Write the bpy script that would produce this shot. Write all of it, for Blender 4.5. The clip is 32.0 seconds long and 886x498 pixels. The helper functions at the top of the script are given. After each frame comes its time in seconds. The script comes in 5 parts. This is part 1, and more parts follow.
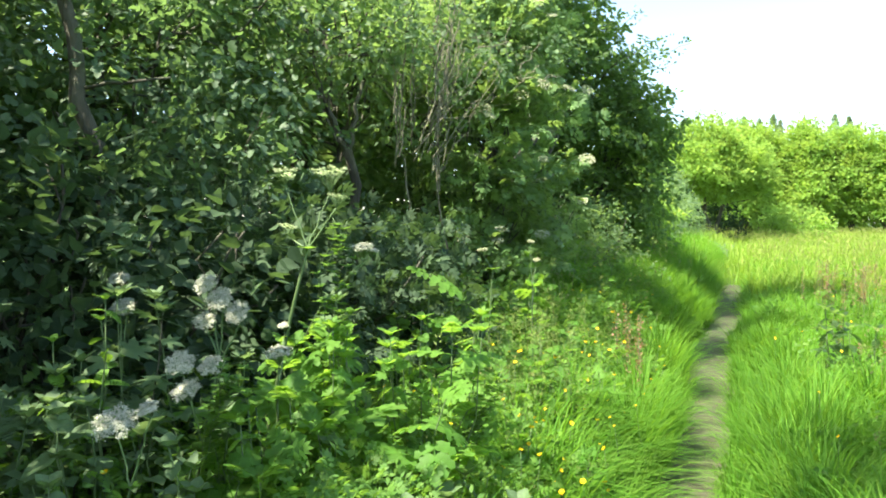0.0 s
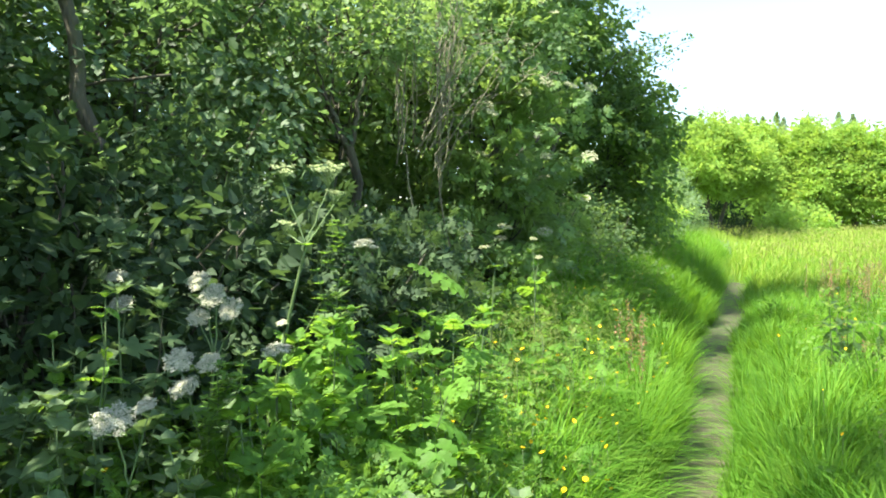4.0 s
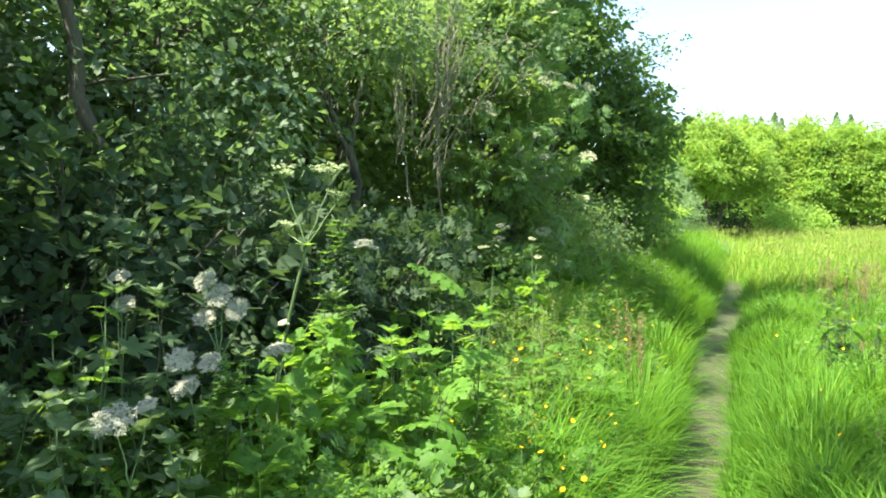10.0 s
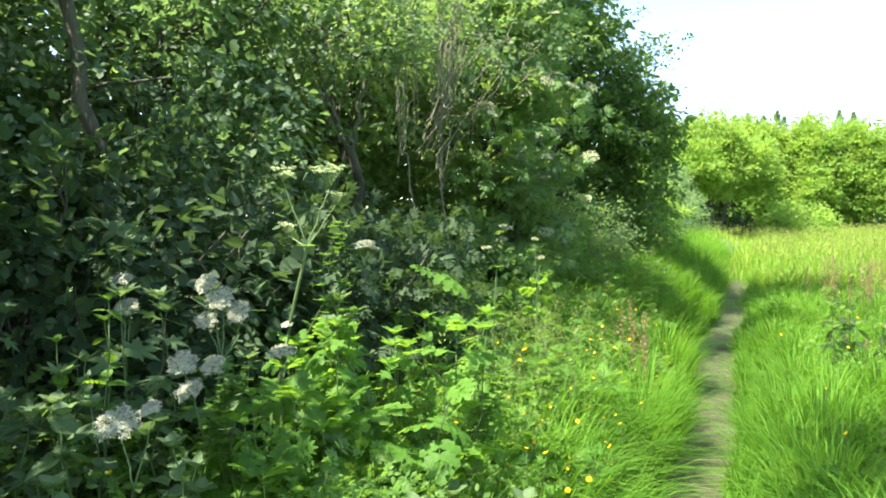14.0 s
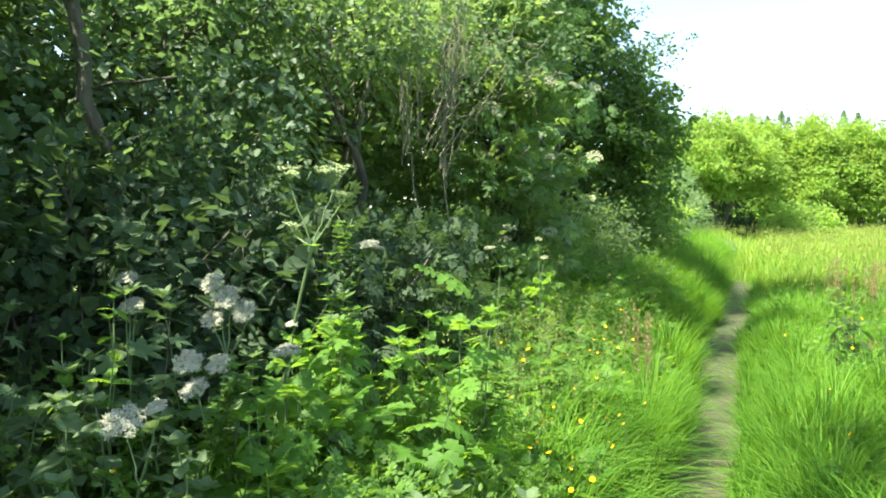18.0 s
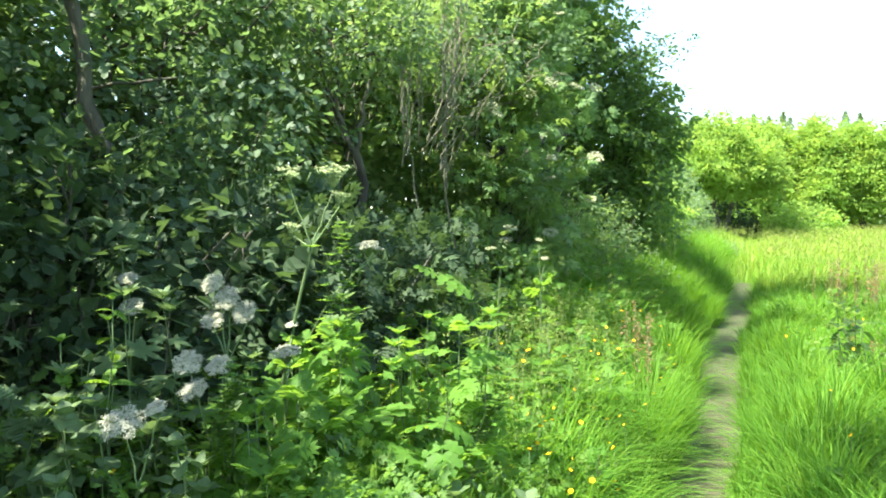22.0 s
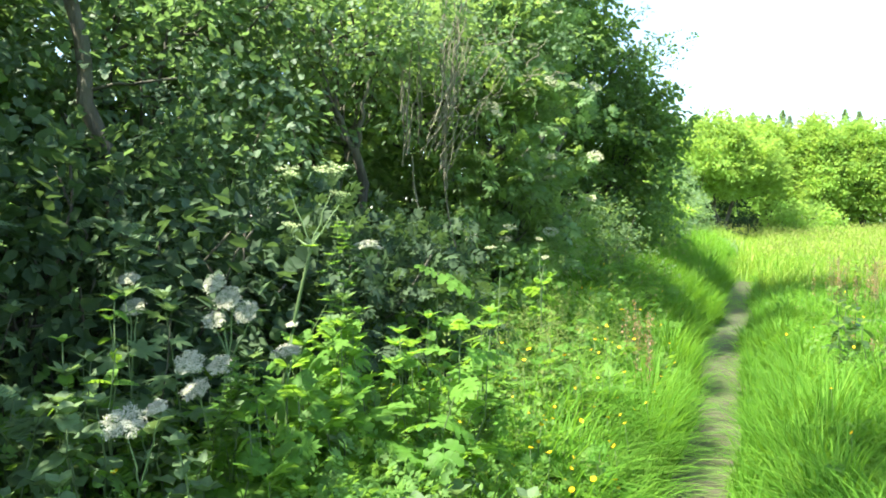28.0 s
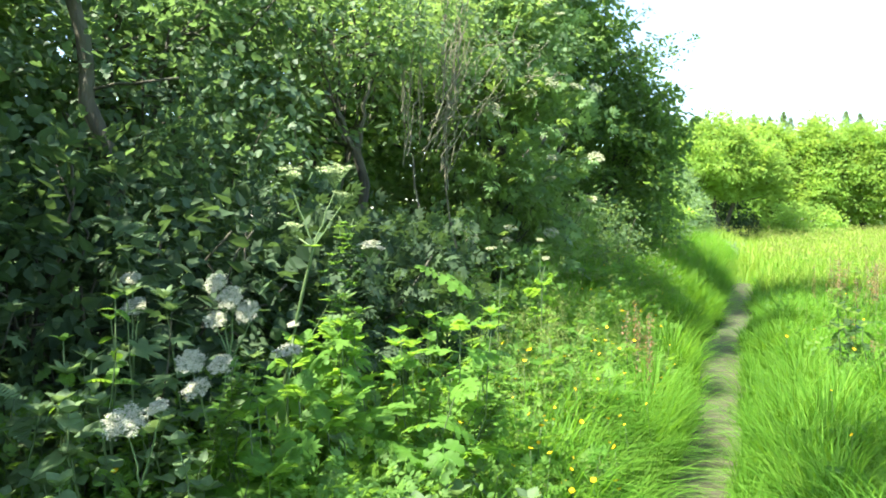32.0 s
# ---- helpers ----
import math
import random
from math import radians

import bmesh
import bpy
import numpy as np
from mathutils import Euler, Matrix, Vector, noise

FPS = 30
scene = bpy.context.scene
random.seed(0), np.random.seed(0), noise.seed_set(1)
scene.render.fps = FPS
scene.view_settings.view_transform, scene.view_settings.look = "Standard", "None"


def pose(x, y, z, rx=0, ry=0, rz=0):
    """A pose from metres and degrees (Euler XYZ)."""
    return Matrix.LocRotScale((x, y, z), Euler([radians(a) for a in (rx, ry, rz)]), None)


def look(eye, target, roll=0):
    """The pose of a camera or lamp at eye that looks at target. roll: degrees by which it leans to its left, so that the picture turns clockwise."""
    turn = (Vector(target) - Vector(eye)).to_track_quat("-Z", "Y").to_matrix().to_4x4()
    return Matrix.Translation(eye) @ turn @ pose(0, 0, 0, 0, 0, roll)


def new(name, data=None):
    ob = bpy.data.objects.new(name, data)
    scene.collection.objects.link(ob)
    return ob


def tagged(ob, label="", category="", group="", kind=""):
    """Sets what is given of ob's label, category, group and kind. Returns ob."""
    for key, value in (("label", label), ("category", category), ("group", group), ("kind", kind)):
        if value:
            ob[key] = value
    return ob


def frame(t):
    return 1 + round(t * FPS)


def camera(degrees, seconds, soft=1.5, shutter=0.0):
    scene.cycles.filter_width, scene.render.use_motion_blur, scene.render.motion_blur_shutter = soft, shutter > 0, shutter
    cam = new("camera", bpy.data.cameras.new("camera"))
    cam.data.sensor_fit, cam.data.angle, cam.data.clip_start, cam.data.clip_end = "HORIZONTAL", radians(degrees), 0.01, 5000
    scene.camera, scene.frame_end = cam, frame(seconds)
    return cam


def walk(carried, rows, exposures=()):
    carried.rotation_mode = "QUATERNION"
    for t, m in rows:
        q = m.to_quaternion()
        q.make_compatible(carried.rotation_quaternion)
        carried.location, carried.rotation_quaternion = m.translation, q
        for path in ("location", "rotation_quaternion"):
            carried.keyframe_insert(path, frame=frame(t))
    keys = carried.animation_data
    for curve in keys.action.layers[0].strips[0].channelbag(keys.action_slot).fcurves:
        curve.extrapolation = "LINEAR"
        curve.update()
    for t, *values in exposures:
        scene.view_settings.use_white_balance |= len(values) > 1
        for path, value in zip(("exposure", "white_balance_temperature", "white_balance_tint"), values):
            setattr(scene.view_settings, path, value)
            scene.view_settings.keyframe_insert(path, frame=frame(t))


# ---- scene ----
cam = camera(64.0, 32.0, soft=1.9)
PATH = [
    (0, (-0.002, -0.008, 1.55), (0.002, 1.991, 1.479), -0.1),
    (0.5, (-0.002, -0.006, 1.551), (0.001, 1.993, 1.479), -0.2),
    (1, (0.0, -0.005, 1.552), (0.002, 1.993, 1.476), -0.2),
    (1.5, (0.0, 0.0, 1.549), (0.001, 1.999, 1.473), -0.2),
    (2, (0.0, 0.0, 1.552), (0.001, 1.999, 1.473), -0.2),
    (2.5, (0.002, 0.003, 1.552), (0.0, 2.001, 1.474), -0.1),
    (3, (0.002, 0.004, 1.55), (-0.002, 2.002, 1.473), -0.1),
    (3.5, (0.003, 0.005, 1.546), (-0.001, 2.003, 1.47), -0.2),
    (5.5, (0.002, 0.005, 1.545), (0.0, 2.004, 1.467), -0.0),
    (6, (0.003, 0.003, 1.544), (0.003, 2.002, 1.467), -0.0),
    (6.5, (0.001, 0.004, 1.547), (0.001, 2.002, 1.469), 0.1),
    (7, (0.0, 0.003, 1.547), (0.001, 2.001, 1.469), 0.1),
    (7.5, (0.0, 0.004, 1.546), (0.001, 2.003, 1.468), 0.2),
    (8, (0.001, -0.001, 1.549), (0.001, 1.998, 1.469), 0.2),
    (8.5, (0.001, 0.002, 1.547), (0.001, 2.0, 1.467), 0.1),
    (9, (0.0, 0.0, 1.549), (0.0, 1.998, 1.469), -0.0),
    (9.5, (0.001, -0.003, 1.549), (0.001, 1.996, 1.472), -0.0),
    (10, (-0.001, 0.0, 1.547), (0.0, 1.999, 1.47), -0.1),
    (10.5, (-0.002, 0.0, 1.548), (0.0, 1.999, 1.469), -0.1),
    (11, (0.0, 0.001, 1.55), (0.001, 1.999, 1.47), -0.2),
    (11.5, (-0.003, 0.003, 1.549), (0.0, 2.001, 1.469), -0.2),
    (12, (-0.002, 0.0, 1.549), (-0.003, 1.998, 1.471), -0.3),
    (12.5, (-0.004, 0.001, 1.548), (-0.008, 2.0, 1.472), -0.3),
    (13, (-0.002, -0.001, 1.551), (-0.008, 1.998, 1.476), -0.4),
    (13.5, (0.0, 0.002, 1.547), (-0.007, 2.001, 1.473), -0.6),
    (14, (-0.002, 0.004, 1.546), (-0.009, 2.002, 1.472), -0.5),
    (14.5, (-0.003, 0.002, 1.549), (-0.011, 2.001, 1.47), -0.4),
    (16.5, (-0.005, -0.001, 1.548), (-0.016, 1.998, 1.474), -0.3),
    (17, (-0.006, -0.001, 1.547), (-0.017, 1.997, 1.474), -0.3),
    (17.5, (-0.004, -0.001, 1.547), (-0.019, 1.997, 1.473), -0.3),
    (18, (-0.004, 0.002, 1.545), (-0.02, 2.001, 1.471), -0.4),
    (18.5, (-0.003, -0.001, 1.547), (-0.02, 1.998, 1.473), -0.4),
    (19, (-0.002, 0.002, 1.548), (-0.02, 2.0, 1.475), -0.4),
    (19.5, (0.0, 0.001, 1.545), (-0.019, 2.0, 1.474), -0.4),
    (20, (0.001, 0.003, 1.546), (-0.019, 2.002, 1.476), -0.4),
    (20.5, (0.002, 0.004, 1.547), (-0.02, 2.003, 1.477), -0.4),
    (21, (0.004, 0.003, 1.545), (-0.018, 2.001, 1.474), -0.4),
    (21.5, (0.004, 0.007, 1.545), (-0.017, 2.005, 1.473), -0.5),
    (22, (0.003, 0.005, 1.545), (-0.017, 2.004, 1.473), -0.4),
    (22.5, (0.003, 0.004, 1.545), (-0.016, 2.002, 1.472), -0.4),
    (23, (0.002, 0.003, 1.545), (-0.016, 2.001, 1.473), -0.3),
    (23.5, (-0.001, 0.001, 1.546), (-0.018, 1.999, 1.477), -0.2),
    (24, (0.0, 0.001, 1.545), (-0.019, 2.0, 1.478), -0.3),
    (24.5, (-0.001, 0.001, 1.545), (-0.02, 2.0, 1.478), -0.3),
    (25, (0.0, 0.002, 1.546), (-0.019, 2.0, 1.477), -0.4),
    (25.5, (0.0, 0.0, 1.546), (-0.02, 1.998, 1.476), -0.5),
    (27.5, (0.0, 0.0, 1.546), (-0.019, 1.999, 1.474), -0.6),
    (28, (0.001, 0.0, 1.544), (-0.019, 1.998, 1.471), -0.6),
    (28.5, (0.0, 0.002, 1.545), (-0.02, 2.001, 1.473), -0.6),
    (29, (0.0, -0.001, 1.545), (-0.021, 1.998, 1.474), -0.6),
    (29.5, (-0.001, -0.001, 1.545), (-0.02, 1.998, 1.474), -0.5),
    (30, (-0.001, -0.001, 1.545), (-0.021, 1.997, 1.474), -0.5),
    (30.5, (-0.002, -0.002, 1.545), (-0.022, 1.996, 1.474), -0.5),
    (31, (-0.003, -0.003, 1.544), (-0.023, 1.996, 1.473), -0.4),
    (31.5, (-0.001, -0.002, 1.544), (-0.022, 1.997, 1.473), -0.4),
    (32, (-0.001, -0.002, 1.543), (-0.022, 1.997, 1.472), -0.4),
]
walk(cam, [(t, look(eye, target, roll)) for t, eye, target, roll in PATH],
     [(0.0, 2.03, 6800, 10), (12.0, 2.01, 6800, 10), (20.0, 2.01, 6800, 10), (22.0, 2.22, 6650, 10), (28.0, 2.21, 6600, 9), (32.0, 2.21, 6600, 9)])

# ---- light ----
SUN_HEADING, SUN_HEIGHT = radians(62), radians(60)   # the way the light travels, clockwise from +y; height over the horizon
world = bpy.data.worlds.new("sky")
scene.world = world
world.use_nodes = True
sky = world.node_tree.nodes.new("ShaderNodeTexSky")
sky.sky_type, sky.sun_disc = "NISHITA", False
sky.sun_elevation, sky.sun_rotation = SUN_HEIGHT, SUN_HEADING + math.pi
sky.air_density, sky.dust_density, sky.ozone_density = 1.0, 1.0, 1.5
back = world.node_tree.nodes["Background"]
back.inputs["Strength"].default_value = 0.125
world.node_tree.links.new(sky.outputs[0], back.inputs["Color"])
sun = new("sun", bpy.data.lights.new("sun", "SUN"))
sun.data.energy, sun.data.angle, sun.data.color = 5.0, radians(0.53), (1.0, 0.95, 0.86)
sun.matrix_world = look((0, 0, 0), (math.sin(SUN_HEADING) * math.cos(SUN_HEIGHT), math.cos(SUN_HEADING) * math.cos(SUN_HEIGHT), -math.sin(SUN_HEIGHT)))


# ---- materials ----
def shader(name):
    m = bpy.data.materials.new(name)
    m.use_nodes = True
    t = m.node_tree
    return m, t, t.nodes["Principled BSDF"], t.nodes["Material Output"]


def ramp(tree, fac, colors):
    r = tree.nodes.new("ShaderNodeValToRGB")
    e = r.color_ramp.elements
    e[0].color, e[1].color = (*colors[0], 1), (*colors[-1], 1)
    for k in range(1, len(colors) - 1):
        e.new(k / (len(colors) - 1)).color = (*colors[k], 1)
    tree.links.new(fac, r.inputs[0])
    return r.outputs[0]


def leaf_material(name, colors, through_color, share=0.38, rough=0.42, scale=3.0, by_object=False, gloss=0.5):
    """Leaf skin that lets light through; every leaf has its own shade of the colours, and broad patches drift in tone."""
    m, t, p, out = shader(name)
    if by_object:
        rnd = t.nodes.new("ShaderNodeObjectInfo").outputs["Random"]
    else:
        rnd = t.nodes.new("ShaderNodeNewGeometry").outputs["Random Per Island"]
    col = ramp(t, rnd, colors)
    co = t.nodes.new("ShaderNodeTexCoord").outputs["Object"]
    big = t.nodes.new("ShaderNodeTexNoise")
    big.inputs["Scale"].default_value = scale
    fine = t.nodes.new("ShaderNodeTexNoise")
    fine.inputs["Scale"].default_value = 60.0
    for n in (big, fine):
        t.links.new(co, n.inputs["Vector"])
    add = t.nodes.new("ShaderNodeMath")
    add.operation = "MULTIPLY_ADD"
    t.links.new(fine.outputs["Fac"], add.inputs[0])
    add.inputs[1].default_value = 0.5
    t.links.new(big.outputs["Fac"], add.inputs[2])
    span = t.nodes.new("ShaderNodeMapRange")
    span.inputs["From Min"].default_value, span.inputs["From Max"].default_value = 0.45, 1.05
    span.inputs["To Min"].default_value, span.inputs["To Max"].default_value = 0.72, 1.28
    t.links.new(add.outputs[0], span.inputs["Value"])
    hsv = t.nodes.new("ShaderNodeHueSaturation")
    t.links.new(span.outputs[0], hsv.inputs["Value"])
    t.links.new(col, hsv.inputs["Color"])
    t.links.new(hsv.outputs[0], p.inputs["Base Color"])
    p.inputs["Roughness"].default_value = rough
    p.inputs["Specular IOR Level"].default_value = gloss
    tr = t.nodes.new("ShaderNodeBsdfTranslucent")
    tint = t.nodes.new("ShaderNodeHueSaturation")
    tint.inputs["Color"].default_value = (*through_color, 1)
    t.links.new(span.outputs[0], tint.inputs["Value"])
    t.links.new(tint.outputs[0], tr.inputs["Color"])
    mix = t.nodes.new("ShaderNodeMixShader")
    mix.inputs[0].default_value = share
    t.links.new(p.outputs[0], mix.inputs[1])
    t.links.new(tr.outputs[0], mix.inputs[2])
    t.links.new(mix.outputs[0], out.inputs["Surface"])
    return m


def solid_material(name, colors, scale=8.0, rough=0.8, bump=0.3, detail=6.0, stretch=(1, 1, 1)):
    m, t, p, out = shader(name)
    co = t.nodes.new("ShaderNodeTexCoord").outputs["Object"]
    mp = t.nodes.new("ShaderNodeMapping")
    mp.inputs["Scale"].default_value = stretch
    t.links.new(co, mp.inputs["Vector"])
    n = t.nodes.new("ShaderNodeTexNoise")
    n.inputs["Scale"].default_value, n.inputs["Detail"].default_value = scale, detail
    t.links.new(mp.outputs[0], n.inputs["Vector"])
    sp = t.nodes.new("ShaderNodeMapRange")
    sp.inputs["From Min"].default_value, sp.inputs["From Max"].default_value = 0.3, 0.7
    t.links.new(n.outputs["Fac"], sp.inputs["Value"])
    t.links.new(ramp(t, sp.outputs[0], colors), p.inputs["Base Color"])
    p.inputs["Roughness"].default_value = rough
    b = t.nodes.new("ShaderNodeBump")
    b.inputs["Strength"].default_value, b.inputs["Distance"].default_value = bump, 0.02
    n2 = t.nodes.new("ShaderNodeTexNoise")
    n2.inputs["Scale"].default_value = scale * 5
    t.links.new(mp.outputs[0], n2.inputs["Vector"])
    t.links.new(n2.outputs["Fac"], b.inputs["Height"])
    t.links.new(b.outputs[0], p.inputs["Normal"])
    return m


M_HAW = leaf_material("hedge_leaf", [(0.057, 0.105, 0.050), (0.087, 0.148, 0.068), (0.135, 0.211, 0.091)], (0.29, 0.45, 0.10), share=0.46, gloss=0.25, rough=0.55)
M_MAPLE = leaf_material("maple_leaf", [(0.051, 0.093, 0.047), (0.077, 0.130, 0.066), (0.118, 0.184, 0.087)], (0.20, 0.34, 0.085), share=0.35, gloss=0.25, rough=0.55)
# darker copy of the leaf greens: deep shade put into the colour
M_SHADED = leaf_material("shade_darkened_leaf", [(0.026, 0.049, 0.025), (0.040, 0.070, 0.033), (0.061, 0.100, 0.045)], (0.13, 0.23, 0.055), share=0.24, gloss=0.14, rough=0.65)
M_ELDER = leaf_material("elder_leaf", [(0.066, 0.128, 0.045), (0.092, 0.169, 0.057), (0.134, 0.220, 0.074)], (0.36, 0.54, 0.10), share=0.36, gloss=0.22, rough=0.5)
M_DARK = leaf_material("dark_tree_leaf", [(0.030, 0.063, 0.023), (0.046, 0.092, 0.031), (0.072, 0.135, 0.042)], (0.30, 0.50, 0.08), share=0.38, gloss=0.25, rough=0.6)
M_FAR = leaf_material("far_tree_leaf", [(0.11, 0.21, 0.042), (0.15, 0.265, 0.052), (0.21, 0.33, 0.07)], (0.46, 0.64, 0.10), share=0.48, scale=0.4, gloss=0.12, rough=0.7)
# needle green lightened: distance haze put into the colour
M_FIR_HAZED = leaf_material("hazed_conifer_needle", [(0.143, 0.221, 0.098), (0.195, 0.280, 0.130)], (0.24, 0.36, 0.12), share=0.3, gloss=0.1, rough=0.8)
M_HERB = leaf_material("herb_leaf", [(0.070, 0.170, 0.026), (0.092, 0.205, 0.032), (0.125, 0.25, 0.042)], (0.32, 0.56, 0.05), share=0.46, by_object=True, gloss=0.22, rough=0.58)
# also serves as the shaded tone of the nettle and cut leaves
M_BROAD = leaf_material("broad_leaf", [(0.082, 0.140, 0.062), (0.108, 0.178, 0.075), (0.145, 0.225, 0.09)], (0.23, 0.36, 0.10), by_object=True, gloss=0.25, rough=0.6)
M_UNDER = leaf_material("undergrowth_leaf", [(0.060, 0.135, 0.030), (0.088, 0.180, 0.038), (0.135, 0.24, 0.05)], (0.27, 0.49, 0.05), gloss=0.2, rough=0.6)
M_GRASS = leaf_material("grass_blade", [(0.050, 0.14, 0.015), (0.080, 0.20, 0.021), (0.150, 0.28, 0.038)], (0.225, 0.46, 0.03), share=0.42, scale=1.6, rough=0.65, gloss=0.12)
M_MEADOW = leaf_material("meadow_blade", [(0.10, 0.21, 0.014), (0.16, 0.27, 0.026), (0.27, 0.33, 0.075)], (0.36, 0.52, 0.05), share=0.42, scale=0.25, rough=0.6, gloss=0.2)
M_SEED = leaf_material("grass_seed_head", [(0.13, 0.21, 0.045), (0.18, 0.26, 0.06), (0.23, 0.26, 0.085)], (0.30, 0.34, 0.10), share=0.3, gloss=0.15, rough=0.7)
M_STRAW = leaf_material("straw_seed_head", [(0.17, 0.25, 0.04), (0.25, 0.29, 0.07), (0.33, 0.31, 0.12)], (0.36, 0.40, 0.10), share=0.35, gloss=0.1, rough=0.8, scale=0.3)
M_STEM = solid_material("green_stem", [(0.06, 0.11, 0.03), (0.11, 0.165, 0.055)], 14, 0.6, 0.2, stretch=(1, 1, 0.1))
M_PALE = solid_material("pale_umbel_stalk", [(0.10, 0.175, 0.055), (0.155, 0.23, 0.085)], 20, 0.6, 0.1)
M_PETAL = leaf_material("white_petal", [(0.36, 0.38, 0.26), (0.47, 0.48, 0.35), (0.60, 0.59, 0.45)], (0.40, 0.42, 0.28), share=0.25, rough=0.7, scale=20)
M_BUD = leaf_material("green_white_bud", [(0.26, 0.36, 0.12), (0.40, 0.48, 0.21), (0.55, 0.60, 0.36)], (0.36, 0.46, 0.18), share=0.25, rough=0.7, scale=20)
M_FADED = leaf_material("faded_flower", [(0.26, 0.29, 0.16), (0.34, 0.36, 0.20), (0.42, 0.42, 0.27)], (0.34, 0.38, 0.18), share=0.25, rough=0.8, scale=20)
M_YELLOW = leaf_material("yellow_petal", [(0.80, 0.50, 0.01), (0.85, 0.60, 0.02)], (0.85, 0.60, 0.02), share=0.2, rough=0.55, gloss=0.2, by_object=True)
M_BARK = solid_material("bark", [(0.034, 0.032, 0.021), (0.076, 0.072, 0.046), (0.056, 0.066, 0.036)], 10, 0.9, 0.8, stretch=(1, 1, 0.25))
M_DEAD = solid_material("dead_stem", [(0.11, 0.105, 0.065), (0.22, 0.205, 0.125)], 18, 0.85, 0.4, stretch=(1, 1, 0.15))
M_RUST = leaf_material("rusty_seed", [(0.20, 0.10, 0.05), (0.30, 0.16, 0.07), (0.20, 0.20, 0.07)], (0.3, 0.18, 0.07), share=0.2)
M_SOIL = solid_material("trodden_soil", [(0.040, 0.035, 0.022), (0.050, 0.074, 0.018), (0.068, 0.060, 0.036), (0.055, 0.086, 0.020), (0.048, 0.050, 0.026)], 2.5, 0.95, 0.8)
M_EARTH = solid_material("meadow_earth", [(0.038, 0.056, 0.016), (0.072, 0.135, 0.022), (0.05, 0.09, 0.018)], 1.5, 0.95, 0.8)

RNG = np.random.default_rng(11)


# ---- mesh helpers ----
def tri_mesh(name, v, f):
    """A mesh from arrays of points and triangles."""
    me = bpy.data.meshes.new(name)
    v, f = np.asarray(v, np.float32), np.asarray(f, np.int32)
    me.vertices.add(len(v))
    me.vertices.foreach_set("co", v.ravel())
    me.loops.add(len(f) * 3)
    me.loops.foreach_set("vertex_index", f.ravel())
    me.polygons.add(len(f))
    me.polygons.foreach_set("loop_start", np.arange(0, len(f) * 3, 3, dtype=np.int32))
    me.polygons.foreach_set("loop_total", np.full(len(f), 3, np.int32))
    me.update(calc_edges=True)
    return me


def join(pieces):
    vs, fs, n = [], [], 0
    for v, f in pieces:
        vs.append(np.asarray(v, float))
        fs.append(np.asarray(f, int) + n)
        n += len(v)
    return np.concatenate(vs), np.concatenate(fs)


def part(name, geo, material, parent=None, label="", smooth=False, at=None):
    me = geo if isinstance(geo, bpy.types.Mesh) else tri_mesh(name, *geo)
    if not me.materials:
        me.materials.append(material)
    if smooth:
        me.polygons.foreach_set("use_smooth", np.ones(len(me.polygons), bool))
    ob = new(name, me)
    ob.parent = parent
    if at is not None:
        ob.matrix_basis = at
    if label:
        tagged(ob, label)
    return ob


def thing(name, at, label, category, group="", kind=""):
    ob = new(name)
    ob.empty_display_size = 0.1
    ob.location = at
    return tagged(ob, label, category, group, kind)


def unit(a):
    a = np.asarray(a, float)
    return a / np.maximum(np.linalg.norm(a, axis=-1, keepdims=True), 1e-9)


def tube(points, radii, sides=6):
    """A tapered tube along the points."""
    p = np.asarray(points, float)
    r = np.broadcast_to(np.asarray(radii, float), (len(p),))
    d = unit(np.gradient(p, axis=0))
    ref = np.where(np.abs(d[:, 2:3]) > 0.9, [[1.0, 0, 0]], [[0, 0, 1.0]])
    a = unit(np.cross(d, ref))
    for k in range(1, len(a)):
        a[k] = unit(a[k - 1] - d[k] * np.dot(a[k - 1], d[k]))
    b = np.cross(d, a)
    w = np.linspace(0, 2 * np.pi, sides, endpoint=False)
    ring = np.cos(w)[None, :, None] * a[:, None] + np.sin(w)[None, :, None] * b[:, None]
    v = (p[:, None] + ring * r[:, None, None]).reshape(-1, 3)
    f = []
    for k in range(len(p) - 1):
        for s in range(sides):
            q, e = k * sides + s, k * sides + (s + 1) % sides
            f += [(q, e, e + sides), (q, e + sides, q + sides)]
    n = len(v)
    v = np.vstack([v, p[-1:] + d[-1:] * r[-1]])
    for s in range(sides):
        f.append((n - sides + s, n - sides + (s + 1) % sides, n))
    return v, np.array(f)


def bend(a, b, n=6, wobble=0.05, sag=0.0, rng=RNG):
    """Points from a to b with a natural curve."""
    a, b = np.asarray(a, float), np.asarray(b, float)
    t = np.linspace(0, 1, n)[:, None]
    size = np.linalg.norm(b - a)
    off = rng.normal(0, wobble * size, (n, 3)) * (np.sin(t * np.pi) ** 0.5)
    return a + (b - a) * t + off + np.array([0, 0, -sag * size]) * np.sin(t * np.pi)


def fan(outline, centre):
    """Triangles from a centre to an outline."""
    v = np.vstack([[centre], outline])
    n = len(outline)
    return v, np.array([(0, k + 1, (k + 1) % n + 1) for k in range(n)])


def from_base(right):
    """A leaf folded along its rib, fanned out from its foot; right: its right-hand rim up to the tip."""
    rim = [(x, y, 0.20 * abs(x) - 0.10 * y * y) for x, y in right]
    v = np.array([(0, 0, 0)] + rim + [(-x, y, z) for x, y, z in rim[-2::-1]])
    return v, np.array([(0, k, k + 1) for k in range(1, len(v) - 1)])


OVAL = from_base([(.24, .28), (.25, .58), (0, 1)])
KITE = from_base([(.27, .45), (0, 1)])


def lobed():
    """A leaf with five blunt lobes, as on maple and hawthorn."""
    return from_base([(.22, .10), (.48, .36), (.23, .44), (.29, .74), (0, 1)])


